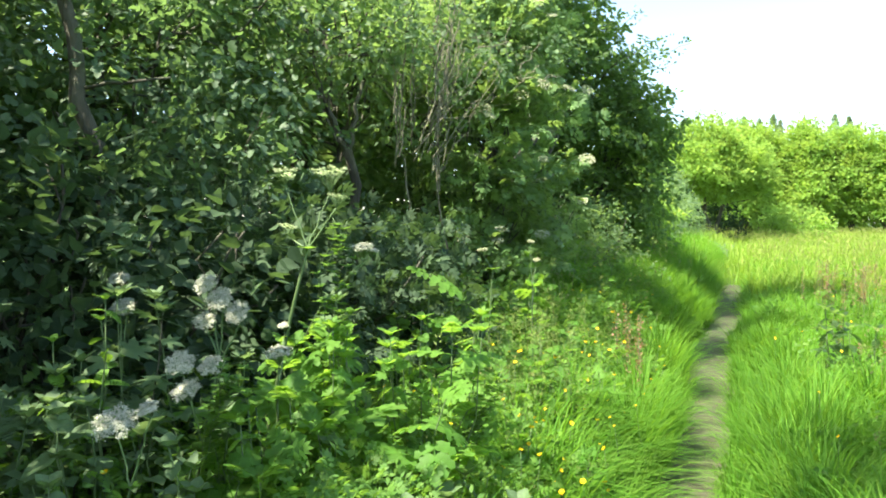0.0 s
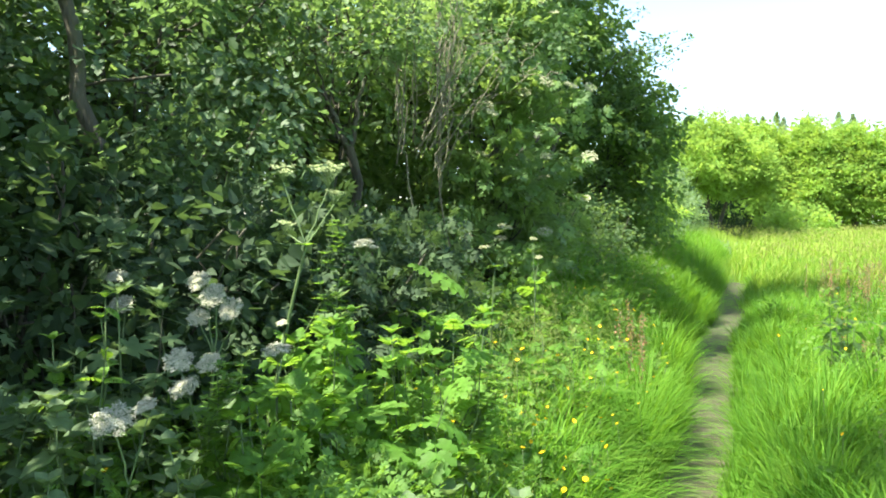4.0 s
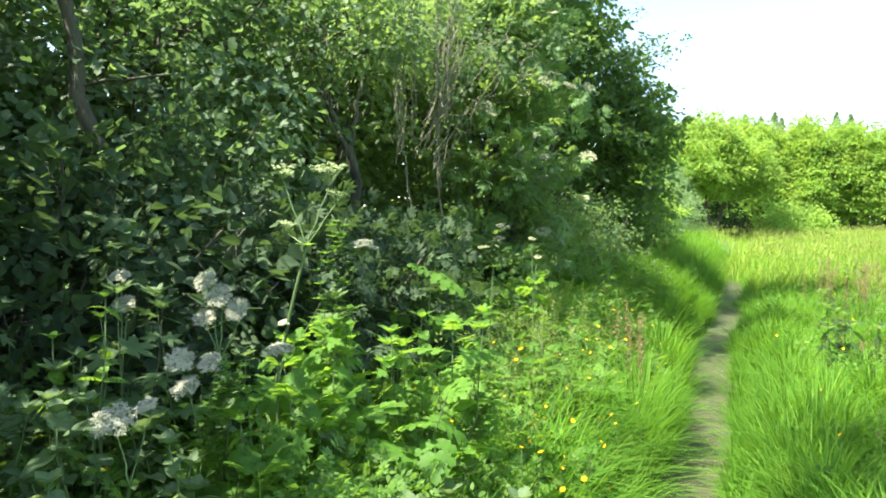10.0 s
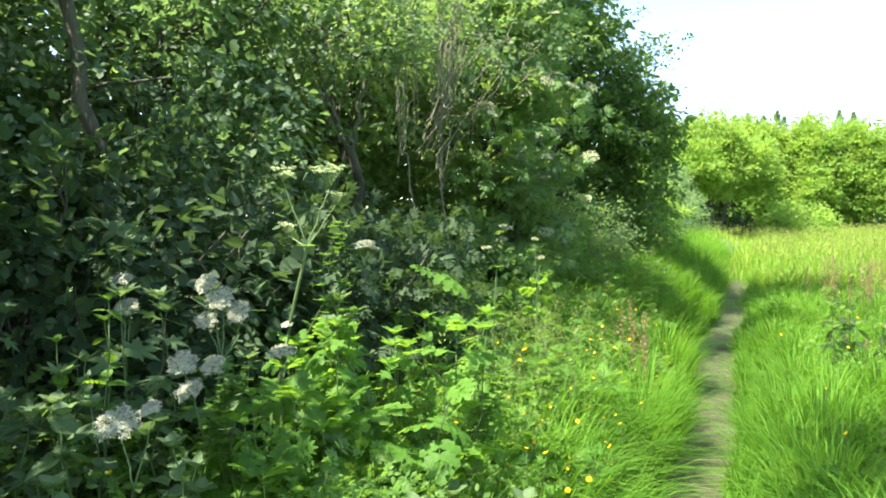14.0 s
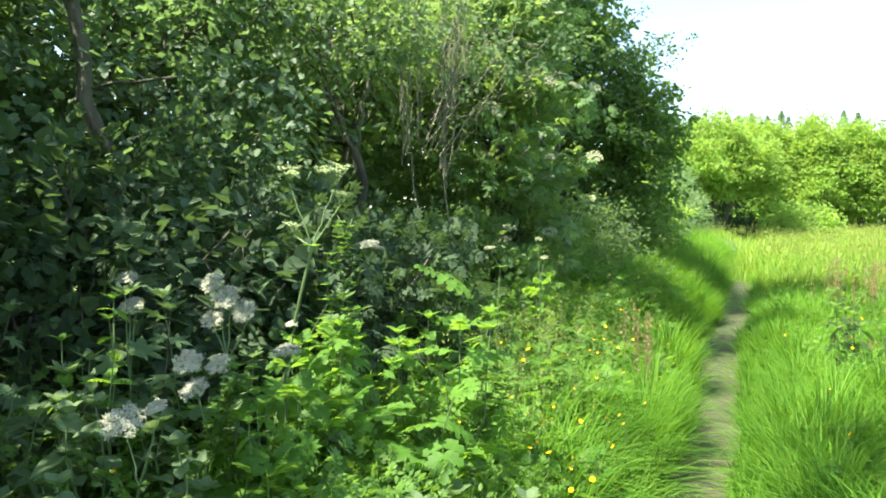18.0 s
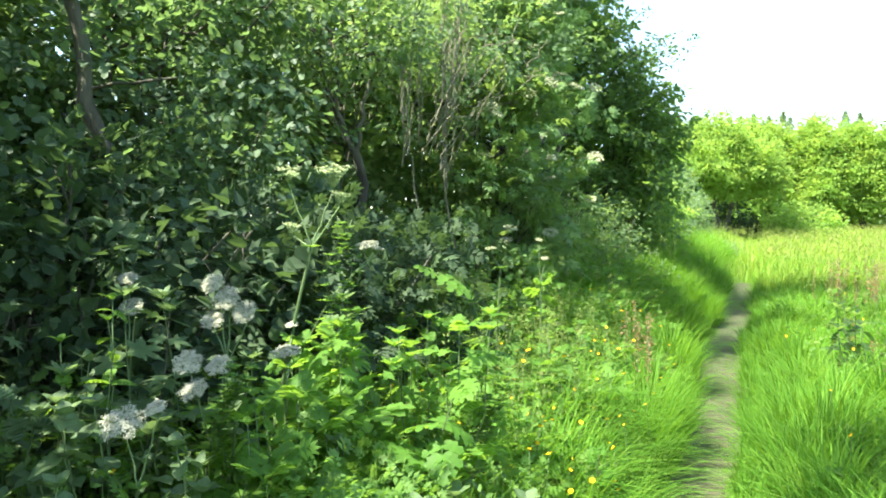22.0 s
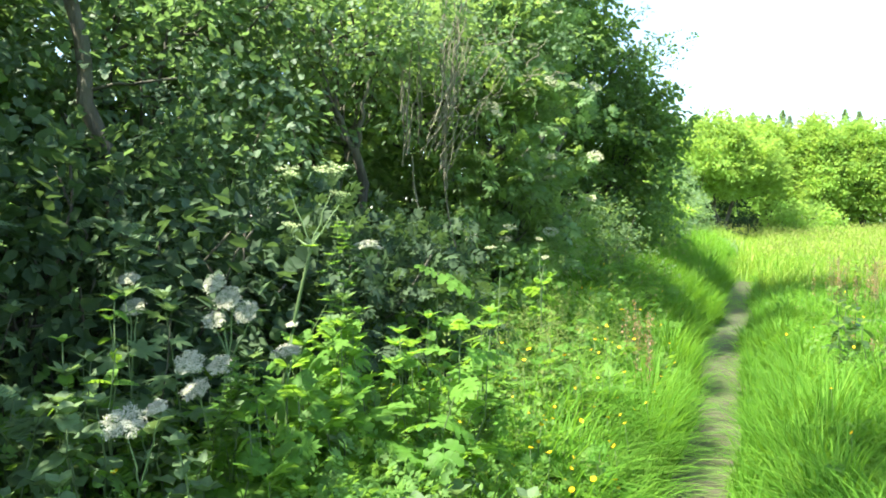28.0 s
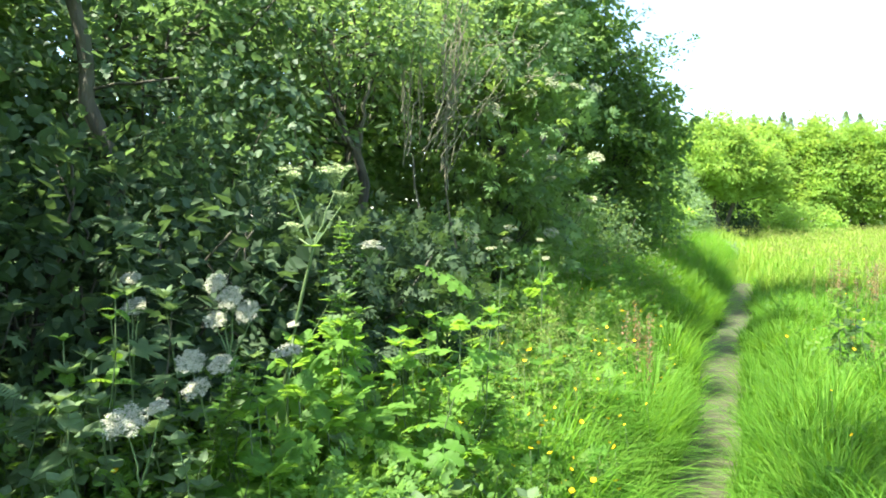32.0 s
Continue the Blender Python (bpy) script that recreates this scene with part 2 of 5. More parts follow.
def feather():
    """A compound leaf of seven leaflets, as on elder."""
    out = []
    for y, a, s in ((.22, 62, .40), (.22, -62, .40), (.48, 52, .44), (.48, -52, .44), (.66, 0, .42), (.64, 34, .40), (.64, -34, .40)):
        w = math.radians(a)
        kite = np.array([(0, 0, 0), (-.2, .45, .04), (.2, .45, .04), (0, 1, -.14)]) * s
        rot = np.array([(math.cos(w), -math.sin(w), 0), (math.sin(w), math.cos(w), 0), (0, 0, 1)])
        out.append((kite @ rot.T + (0, y * .75, -.05 * y), np.array([(0, 2, 1), (1, 2, 3)])))
    return join(out)


def jagged(lobes=4, width=0.42, depth=0.45, teeth=2, droop=0.25):
    """A long leaf cut into toothed lobes along its rib, folded and drooping."""
    right = [(0.015, 0.0)]
    for k in range(lobes):
        y0, y1 = 0.12 + 0.80 * k / lobes, 0.12 + 0.80 * (k + 1) / lobes
        w = width * math.sin(math.pi * (0.22 + 0.70 * (k + .5) / lobes)) ** 0.8
        right.append((w * (1 - depth), y0))
        for s in range(teeth):
            q = (s + 0.6) / teeth
            right.append((w * (0.74 + 0.26 * q), y0 + (y1 - y0) * (0.10 + 0.62 * q) + 0.09))
            right.append((w * (0.66 + 0.06 * q), y0 + (y1 - y0) * (0.30 + 0.62 * q) + 0.06))
    n = len(right)
    tip = (0, 1.0)
    z = lambda x, y: 0.22 * abs(x) - droop * y * y
    v = [(x, y, z(x, y)) for x, y in right] + [(-x, y, z(x, y)) for x, y in right]
    v += [(0, y, z(0, y)) for x, y in right] + [(tip[0], tip[1], z(0, 1))]
    f = []
    for k in range(n - 1):
        f += [(2 * n + k, k, k + 1), (2 * n + k, k + 1, 2 * n + k + 1), (2 * n + k, n + k + 1, n + k), (2 * n + k, 2 * n + k + 1, n + k + 1)]
    f += [(2 * n + n - 1, n - 1, 3 * n), (2 * n + n - 1, 3 * n, 2 * n - 1)]
    return np.array(v), np.array(f)


def palmate(lobes=5, spread=112, teeth=2):
    """A broad leaf of pointed, toothed lobes that spread from the end of its stalk; the lobes hang."""
    rim = []
    for k in range(lobes):
        a0 = -spread + 2 * spread * k / (lobes - 1)
        far = 0.72 * (1 - 0.42 * abs(a0 / spread) ** 1.5)
        wide = spread / (lobes - 1) * 0.95
        for da, r in ((-wide, .40), (-wide * .55, .74), (-wide * .42, .66), (0, 1.0), (wide * .42, .66), (wide * .55, .74)):
            w = math.radians(a0 + da)
            q = far * r
            x, y = q * math.sin(w), 0.28 + q * math.cos(w)
            rim.append((x, y, 0.10 * math.cos(math.radians(da * 2.4)) * r - 0.42 * q * q))
    rim.append((0.0, 0.0, 0.0))
    return fan(np.array(rim), (0, .28, .02))


def heart(dent=0.12):
    """A broad heart-shaped leaf with a pointed tip and a wavy rim."""
    o = [(0.0, 0.06), (.16, -.06), (.36, .02), (.47, .22), (.45, .42), (.34, .62), (.20, .80), (0, 1.0)]
    o = [(x, y, 0.16 * abs(x) + dent * .3 * math.sin(9 * y + 4 * x) - .14 * y * y) for x, y in o]
    return fan(np.array(o + [(-x, y, z) for x, y, z in o[-2:0:-1]]), (0, .40, -.06))


def fern():
    """A finely cut leaf: a rib with paired side leaves, each of three leaflets."""
    kite = np.array([(0, 0, 0), (-.22, .42, .04), (.22, .42, .04), (0, 1, -.12)])
    out = [tube([(0, 0, 0), (0, .5, .03), (0, 1, -.16)], .010, 3)]
    for k in range(5):
        y = .30 + .15 * k
        reach = .36 * (1 - .15 * k)
        for side in (-1, 1):
            for a, s, o in ((62, 1.0, 0.0), (100, .55, .42), (22, .55, .42)):
                w = -side * math.radians(a)
                foot = np.array([side * math.sin(math.radians(62)) * reach * o, y + math.cos(math.radians(62)) * reach * o, .03 - .19 * y * y])
                rot = np.array([(math.cos(w), -math.sin(w), 0), (math.sin(w), math.cos(w), 0), (0, 0, 1)])
                out.append(((kite * reach * s) @ rot.T + foot, np.array([(0, 2, 1), (1, 2, 3)])))
    out.append((kite * .2 + (0, .92, -.13), np.array([(0, 2, 1), (1, 2, 3)])))
    return join(out)


LOBED, FEATHER, HEART, FERN = lobed(), feather(), heart(), fern()


def strew(shape, pos, along, face, size):
    """One mesh of many leaves: each at its place, pointing along, its upper side towards face."""
    v, f = shape
    pos, y = np.asarray(pos, float), unit(along)
    z = unit(face - y * np.sum(face * y, axis=1, keepdims=True))
    x = np.cross(y, z)
    size = np.broadcast_to(np.asarray(size, float), (len(pos),))
    out = (v[None, :, 0, None] * x[:, None] + v[None, :, 1, None] * y[:, None] + v[None, :, 2, None] * z[:, None]) * size[:, None, None] + pos[:, None]
    faces = f[None] + (np.arange(len(pos)) * len(v))[:, None, None]
    return out.reshape(-1, 3), faces.reshape(-1, 3)


def ball(n, rng):
    return unit(rng.normal(size=(n, 3)))


def foliage(centres, outward, per, spread, shape, size, rng, flat=0.6, up=0.5, droop=0.3):
    """Leaf sprays: from each centre a twig runs outwards, with its leaves in a loose flat layer to both sides."""
    n = len(centres)
    spread = np.broadcast_to(np.asarray(spread, float), (n,)) * rng.uniform(.7, 1.3, n)
    axis = unit(outward * 0.8 + rng.normal(0, .45, (n, 3)) + [0, 0, .12])
    lie = unit(outward * 0.45 + [0, 0, up + .35] + rng.normal(0, .32, (n, 3)))
    lie = unit(lie - axis * np.sum(lie * axis, axis=1, keepdims=True))
    side = np.cross(axis, lie)
    rep = lambda a: np.repeat(a, per, axis=0)
    t = rng.uniform(-1.3, 1.6, n * per)
    taper = 0.75 * (1.9 - np.abs(t)) / 1.9 + .25
    w = rng.normal(0, .62, n * per) * taper
    h = rng.normal(0, .22 * flat, n * per) - .10 * t * t
    sp = rep(spread)
    pos = rep(centres) + (rep(axis) * t[:, None] + rep(side) * w[:, None] + rep(lie) * h[:, None]) * sp[:, None]
    along = rep(axis) * .6 + rep(side) * np.sign(w)[:, None] * .7 + rng.normal(0, .38, pos.shape) + [0, 0, -droop]
    face = rep(lie) + rng.normal(0, .26, pos.shape)
    return strew(shape, pos, along, face, size * rng.uniform(0.6, 1.25, n * per))


def boughs(p, rng, share):
    """Draws clump centres together into hanging shelves, with gaps between one shelf and the next."""
    c = p[rng.choice(len(p), max(1, len(p) // 9), replace=False)]
    near = c[np.argmin(np.linalg.norm((p[:, None] - c[None]) * (1, 1, 1.6), axis=2), axis=1)]
    d = p - near
    q = near + d * (.9, .9, .30)
    q[:, 2] -= .38 * np.hypot(d[:, 0], d[:, 1])
    return p + (q - p) * share


def clumps(blobs, density, rng, inner=0.35, floor=0.15, keep=None, back=0.5):
    """Clump centres over the outside of the blobs and, fewer, in their depth."""
    cs, os_ = [], []
    for (cx, cy, cz, rx, ry, rz) in blobs:
        area = 4 * math.pi * ((rx * ry) ** 1.6 / 3 + (rx * rz) ** 1.6 / 3 + (ry * rz) ** 1.6 / 3) ** (1 / 1.6)
        n = int(area * density)
        d = ball(n, rng)
        lump = np.array([noise.noise(Vector(q) * 2.2 + Vector((cx, cy, cz))) for q in d])
        r = np.where(rng.random(n) < inner, rng.uniform(0.45, 0.85, n), rng.uniform(0.86, 1.06, n)) * (1 + 0.42 * lump)
        p = d * r[:, None] * (rx, ry, rz) + (cx, cy, cz)
        ok = p[:, 2] > floor
        for (ax, ay, az, bx, by, bz) in blobs:
            if (ax, ay, az) != (cx, cy, cz):
                ok &= np.sum(((p - (ax, ay, az)) / (bx, by, bz)) ** 2, axis=1) > 0.45
        if keep is not None:
            ok &= keep(p)
        # the side turned away from the path is thinner
        ok &= (d @ np.array([0.6, -0.75, 0.25]) > -0.25) | (rng.random(n) < back)
        cs.append(p[ok])
        os_.append(d[ok])
    return np.concatenate(cs), np.concatenate(os_)


def limbs(base, forks, tips, radius, rng, twig=0.006, sides=6):
    """A trunk with limbs to the forks and twigs from the nearest fork to the tips: one tapered bark mesh."""
    out = []
    base = np.asarray(base, float)
    forks = np.asarray(forks, float)
    for k, f in enumerate(forks):
        pts = bend(base + rng.normal(0, radius * .5, 3) * (1, 1, 0), f, 7, 0.05, rng=rng)
        out.append(tube(pts, np.linspace(radius, radius * 0.4, 7) * rng.uniform(.7, 1.1), sides))
    for q in tips:
        f = forks[np.argmin(np.linalg.norm(forks - q, axis=1))]
        s = base + (f - base) * rng.uniform(.6, 1.0)
        out.append(tube(bend(s, q, 5, 0.07, rng=rng), np.linspace(radius * .3, twig, 5), 4))
    return join(out)


def shrub(name, label, category, base, blobs, shape, size, material, density=26, per=16, spread=0.16, seed=1, trunk=0.05, stems=4, twigs=30, group="", inner=0.35, keep=None, flat=0.6, up=0.5, floor=0.15, shelves=0.0):
    """A bush or tree: bark mesh with limbs and twigs, and a crown of single leaves in sprays."""
    rng = np.random.default_rng(seed)
    ob = thing(name, base, label, category, group)
    b = np.array(base, float)
    c, o = clumps(blobs, density, rng, inner, floor, keep)
    if shelves:
        c = boughs(c, rng, shelves)
    geo = foliage(c, o, per, spread, shape, size, rng, flat, up)
    part("crown", (geo[0] - b, geo[1]), material, ob)
    forks = np.array([(q[0], q[1], q[2]) for q in blobs])[:max(stems, 1)]
    if len(forks) < stems:
        q = np.array(blobs[0])
        forks = np.vstack([forks, q[:3] + rng.uniform(-.5, .5, (stems - len(forks), 3)) * q[3:]])
    tips = c[rng.choice(len(c), min(twigs, len(c)), replace=False)]
    bark = limbs((base[0], base[1], base[2] - 0.1), forks, tips, trunk, rng)
    part("trunk", (bark[0] - b, bark[1]), M_BARK, ob, smooth=True)
    return ob


def span(a, b, n):
    return np.linspace(a, b, n)


# ---- ground and path ----
WAY_Y = np.array([-40, -2, 3.95, 7.5, 10.2, 15, 20, 25, 32, 40, 60])
WAY_X = np.array([-12, -0.85, 1.42, 2.8, 4.05, 6.1, 8.3, 10.6, 13.6, 16.5, 22])


def way(y):
    """Where the middle of the trodden path lies at that y."""
    return np.interp(y, WAY_Y, WAY_X) + 0.05 * np.sin(np.asarray(y) * 1.3)


def trod(y):
    """Half the width of the trodden ground."""
    return np.interp(y, [3, 5, 8, 14], [.17, .21, .27, .34]) * (1 + .22 * np.sin(3.1 * np.asarray(y)) * np.sin(1.3 * np.asarray(y) + 1))


def aside(x, y):
    """Distance from the path: negative towards the hedge."""
    return (np.asarray(x) - way(y)) * 0.92


def height(x, y):
    u = aside(x, y)
    left = np.clip((-u - 0.22) / 0.5, 0, 1)
    right = np.clip((u - 0.22) / 0.6, 0, 1)
    h = 0.20 * left * left * (3 - 2 * left) + 0.10 * right * right * (3 - 2 * right)
    bank = np.clip((-u - 0.40) / 0.9, 0, 1)
    h = h + 0.34 * bank * bank * (3 - 2 * bank) * np.clip((np.asarray(y) - 4.6) / 3, 0, 1)
    h = h + 0.085 * np.sin(2.9 * x + 1.3 * y) * np.sin(3.7 * y - 1.1 * x + .5) * np.clip((-u - .22) / .35, 0, 1) * np.clip((24 - y) / 6, 0, 1) * np.clip((y - 2.6) / 1.5, 0, 1)
    return h * np.clip((60 - y) / 20, 0, 1) + 0.42 * np.clip((y - 16) / 45, 0, 1) + 0.03 * np.sin(x * 1.7 + y * .9) * np.sin(y * 1.3) * np.clip(np.abs(u) - .2, 0, 1)


def ground():
    near = np.arange(-3, 14.01, 0.22)
    xs = np.concatenate([[-900, -400, -150, -60, -30, -14, -8, -5], near, [16, 19, 23, 30, 40, 60, 90, 150, 400, 900]])
    ys = np.concatenate([[-900, -400, -150, -60, -30, -14, -7, -4], np.arange(-2, 26.01, 0.22), [27, 29, 32, 36, 42, 50, 60, 80, 120, 200, 400, 900, 2000]])
    gx, gy = np.meshgrid(xs, ys)
    v = np.stack([gx, gy, height(gx, gy)], -1).reshape(-1, 3)
    w = len(xs)
    i = (np.arange(len(ys) - 1)[:, None] * w + np.arange(w - 1)[None]).ravel()
    f = np.concatenate([np.stack([i, i + 1, i + w + 1], 1), np.stack([i, i + w + 1, i + w], 1)])
    ob = part("ground", (v, f), M_EARTH, smooth=True)
    tagged(ob, "green meadow ground with earth between the grass", "ground", kind="structure")


def path():
    ys = np.arange(-2, 17.5, 0.12)
    rng = np.random.default_rng(4)
    cols = np.linspace(-1, 1, 9)
    rows = []
    for y in ys:
        wl, wr = trod(y) + rng.uniform(-.02, .05), trod(y) + rng.uniform(-.02, .05)
        c = float(way(y))
        for k in cols:
            x = c + (wl if k < 0 else wr) * k
            z = float(height(x, y)) + 0.018 * (1 - k * k) + 0.004 + 0.012 * noise.noise(Vector((x * 5, y * 5, 0)))
            rows.append((x, y, z))
    w = len(cols)
    i = (np.arange(len(ys) - 1)[:, None] * w + np.arange(w - 1)[None]).ravel()
    f = np.concatenate([np.stack([i, i + 1, i + w + 1], 1), np.stack([i, i + w + 1, i + w], 1)])
    ob = part("path", (np.array(rows), f), M_SOIL, smooth=True)
    tagged(ob, "narrow trodden path of dry soil and short grass", "path", kind="structure")


def blades(x, y, tall, lean, width, rng, segments=3, turn=None):
    """Grass blades, each a tapered, bent ribbon."""
    n = len(x)
    z = height(x, y)
    turn = rng.uniform(0, 2 * np.pi, n) if turn is None else turn
    d = np.stack([np.cos(turn), np.sin(turn), np.zeros(n)], 1)
    side = np.stack([-d[:, 1], d[:, 0], np.zeros(n)], 1)
    t = np.linspace(0, 1, segments + 1)
    root = np.stack([x, y, z - 0.01], 1)
    mid = root[:, None] + d[:, None] * (lean * tall)[:, None, None] * (t ** 2.0)[None, :, None]
    mid[:, :, 2] += tall[:, None] * (t - 0.35 * np.minimum(lean, 1.3)[:, None] * t ** 3)
    half = width[:, None] * 0.5 * (1 - t[:-1] ** 2.2)[None]
    a = mid[:, :-1] - side[:, None] * half[:, :, None]
    b = mid[:, :-1] + side[:, None] * half[:, :, None]
    m = 2 * segments + 1
    v = np.concatenate([np.stack([a, b], 2).reshape(n, -1, 3), mid[:, -1:]], 1).reshape(-1, 3)
    f = []
    for k in range(segments - 1):
        q = 2 * k
        f += [(q, q + 1, q + 3), (q, q + 3, q + 2)]
    f.append((2 * segments - 2, 2 * segments - 1, 2 * segments))
    return v, (np.array(f)[None] + (np.arange(n) * m)[:, None, None]).reshape(-1, 3)


def mounds(x, y):
    """How rank the growth is: mounds and hollows half a metre to two metres wide."""
    return np.sin(3.3 * x + 1.9 * y) * np.sin(2.6 * y - 2.1 * x + 1) * .6 + np.sin(1.1 * x - .7 * y + 2) * np.sin(1.3 * y + .4 * x) * .5


def grass():
    rng = np.random.default_rng(21)
    # verge between the path and the hedge: fountains of blades, each tuft with its own height
    n, each = 2300, 20
    sx, sy = rng.normal(0, .055, n * each), rng.normal(0, .055, n * each)
    u = np.repeat(-np.abs(rng.gamma(2.1, 0.38, n)) - 0.27, each)
    y = np.repeat(1.2 + 22 * rng.random(n) ** 1.6, each)
    big = np.repeat(rng.uniform(.5, 1.5, n), each)
    x = way(y) + u / 0.92 + sx
    ok = (u > -2.4) & ((mounds(x - sx, y) > -.2) | (y > 12))
    tall = np.clip(0.29 + 0.20 * (-u), 0.25, 0.58) * rng.uniform(.5, 1.2, n * each) * big * (1 + .55 * mounds(x - sx, y))
    tall = np.minimum(tall, rng.uniform(.5, .8, n * each))
    turn = np.arctan2(sy, sx) + rng.normal(0, .5, n * each)
    lean = np.hypot(sx, sy) / .055 * .55 + rng.uniform(0, .5, n * each)
    geo = blades(x[ok], (y + sy)[ok], tall[ok], lean[ok], np.clip(0.0078 + 0.0006 * y, .008, .018)[ok], rng, turn=turn[ok])
    tagged(part("verge_grass", geo, M_GRASS), "lush green grass tufts along the hedge side of the path", "grass", kind="stuff")
    # tall grass that stands on the bank below the hedge
    n, each = 1750, 18
    sx, sy = rng.normal(0, .07, n * each), rng.normal(0, .07, n * each)
    y = np.repeat(5.6 + 18 * rng.random(n) ** 1.25, each)
    u = np.repeat(-rng.uniform(.5, 2.1, n), each)
    x = way(y) + u / 0.92 + sx
    tall = np.repeat(rng.uniform(.38, .72, n), each) * rng.uniform(.6, 1.1, n * each) * np.interp(-u, [.5, 1.1], [.65, 1]) * np.interp(y, [14, 19], [1, 1.35])
    turn = np.arctan2(sy, sx) + rng.normal(0, .5, n * each)
    lean = np.hypot(sx, sy) / .07 * .3 + rng.uniform(0, .35, n * each)
    geo = blades(x, y + sy, tall, lean, np.clip(0.007 + 0.0007 * y, .008, .02), rng, turn=turn)
    tagged(part("bank_grass", geo, M_GRASS), "tall soft grass standing on the bank below the hedge", "grass", kind="stuff")
    # rank tufts among the flowers of the near verge
    n, each = 430, 22
    sx, sy = rng.normal(0, .05, n * each), rng.normal(0, .05, n * each)
    u = np.repeat(-rng.uniform(.3, 1.15, n), each)
    y = np.repeat(1.7 + 2.4 * rng.random(n), each)
    x = way(y) + u / 0.92 + sx
    tall = np.repeat(rng.uniform(.3, .66, n), each) * rng.uniform(.5, 1.15, n * each) * np.interp(-u, [.3, .7], [.8, 1]) * (1 + .4 * mounds(x - sx, y))
    ok = mounds(x - sx, y) > -.2
    turn = np.arctan2(sy, sx) + rng.normal(0, .5, n * each)
    lean = np.hypot(sx, sy) / .05 * .45 + rng.uniform(0, .4, n * each)
    geo = blades(x[ok], (y + sy)[ok], tall[ok], lean[ok], np.full(int(ok.sum()), .0085), rng, turn=turn[ok])
    tagged(part("flowery_grass", geo, M_GRASS), "long bright grass among buttercups on the near verge", "grass", kind="stuff")
    # rank grass on the meadow side of the path
    n, each = 3100, 17
    sx, sy = rng.normal(0, .06, n * each), rng.normal(0, .06, n * each)
    u = np.repeat(0.29 + np.abs(rng.gamma(1.5, 1.05, n)), each)
    y = np.repeat(1.5 + 20 * rng.random(n) ** 1.4, each)
    big = np.repeat(rng.uniform(.5, 1.55, n), each)
    ok = u < 9
    x = way(y) + u / 0.92 + sx
    tall = np.clip(0.22 + 0.24 * u, 0.2, 0.44) * rng.uniform(.5, 1.2, n * each) * big * (1 + .5 * mounds(x - sx, y))
    tall = np.minimum(tall, rng.uniform(.4, .65, n * each))
    turn = np.arctan2(sy, sx) + rng.normal(0, .5, n * each)
    lean = np.hypot(sx, sy) / .06 * .5 + rng.uniform(0, .45, n * each)
    geo = blades(x[ok], (y + sy)[ok], tall[ok], lean[ok], np.clip(0.008 + 0.0006 * y, .008, .02)[ok], rng, turn=turn[ok])
    tagged(part("path_side_grass", geo, M_GRASS), "tall bright green grass beside the trodden path", "grass", kind="stuff")
    # the same grass behind the standpoint and out to the side, in coarser tufts
    n = 62000
    x, y = rng.uniform(-3, 16, n), rng.uniform(-9, 5, n)
    ok = (np.abs(aside(x, y)) > .25) & ((y < 1.4) | (x > 6)) & (aside(x, y) > -1.8)
    x, y = x[ok], y[ok]
    geo = blades(x, y, rng.uniform(.18, .45, len(x)), rng.uniform(.2, 1.2, len(x)), np.full(len(x), .016), rng, 2)
    tagged(part("field_grass", geo, M_GRASS), "green grass of the open field beside the path", "grass", kind="stuff")
    # tufts that hang over the edges of the path
    n, each = 300, 24
    side = np.repeat(np.where(rng.random(n) < .62, -1, 1), each)
    at = 2.4 + 13 * rng.random(n) ** 1.4
    heap = rng.random(n) < .6
    at = np.where(heap, at + .30 * np.sin(at * 3.4), at)
    heap = np.repeat(heap, each)
    y = np.repeat(at, each) + rng.normal(0, .04, n * each)
    x = way(y) + side * (trod(y) + .03 + .09 * rng.random(n * each))
    turn = np.where(side < 0, 0, np.pi) + rng.normal(-.3, 1.5, n * each)
    geo = blades(x, y, np.repeat(rng.uniform(.18, .46, n), each) * rng.uniform(.5, 1.1, n * each) * np.where(heap & (side < 0), 1.25, 1), rng.uniform(.05, .5, n * each) + np.where(heap & (side < 0), .25, 0), np.clip(.0075 + .0006 * y, .008, .018), rng, turn=turn)
    tagged(part("overhanging_grass", geo, M_GRASS), "grass tufts that hang over the edges of the path", "grass", kind="stuff")
    # short tread grass on the path, in patches
    n = 62000
    y = 2.0 + 16 * rng.random(n) ** 1.4
    x = way(y) + rng.choice([-1, 1], n) * (trod(y) + .05) * rng.random(n) ** .7
    worn = np.sin(2.7 * y + 9 * (x - way(y))) * np.sin(1.7 * y + 1 - 6 * (x - way(y)))
    ok = (worn + rng.normal(0, .3, n) > -.15) | (np.abs(x - way(y)) > trod(y) - .04)
    x, y = x[ok], y[ok]
    n = len(x)
    geo = blades(x, y, rng.uniform(.012, .055, n), rng.uniform(.4, 1.4, n), np.clip(.004 + .0006 * y, .005, .012), rng, 2)
    ob = part("tread_grass", geo, M_GRASS)
    tagged(ob, "short worn grass on the trodden path", "grass", kind="stuff")
    # the open meadow
    n = 52000
    y = 13 + 55 * rng.random(n) ** 1.5
    x = way(np.minimum(y, 32)) + np.where(y > 17, -0.5, 0.4) + (y * 1.05) * rng.random(n)
    tall = rng.uniform(.35, .75, n)
    geo = blades(x, y, tall, rng.uniform(.1, .8, n), 0.008 + 0.0011 * y, rng, 2)
    ob = part("meadow_grass", geo, M_MEADOW)
    tagged(ob, "sunlit meadow of tall seeding grass", "grass", kind="stuff")
    # cream heads over the far meadow, too many to count
    n = 22000
    y = 17 + 48 * rng.random(n) ** 1.2
    x = way(np.minimum(y, 32)) + .3 + y * rng.random(n)
    c = np.stack([x, y, height(x, y) + rng.uniform(.45, .8, n)], 1)
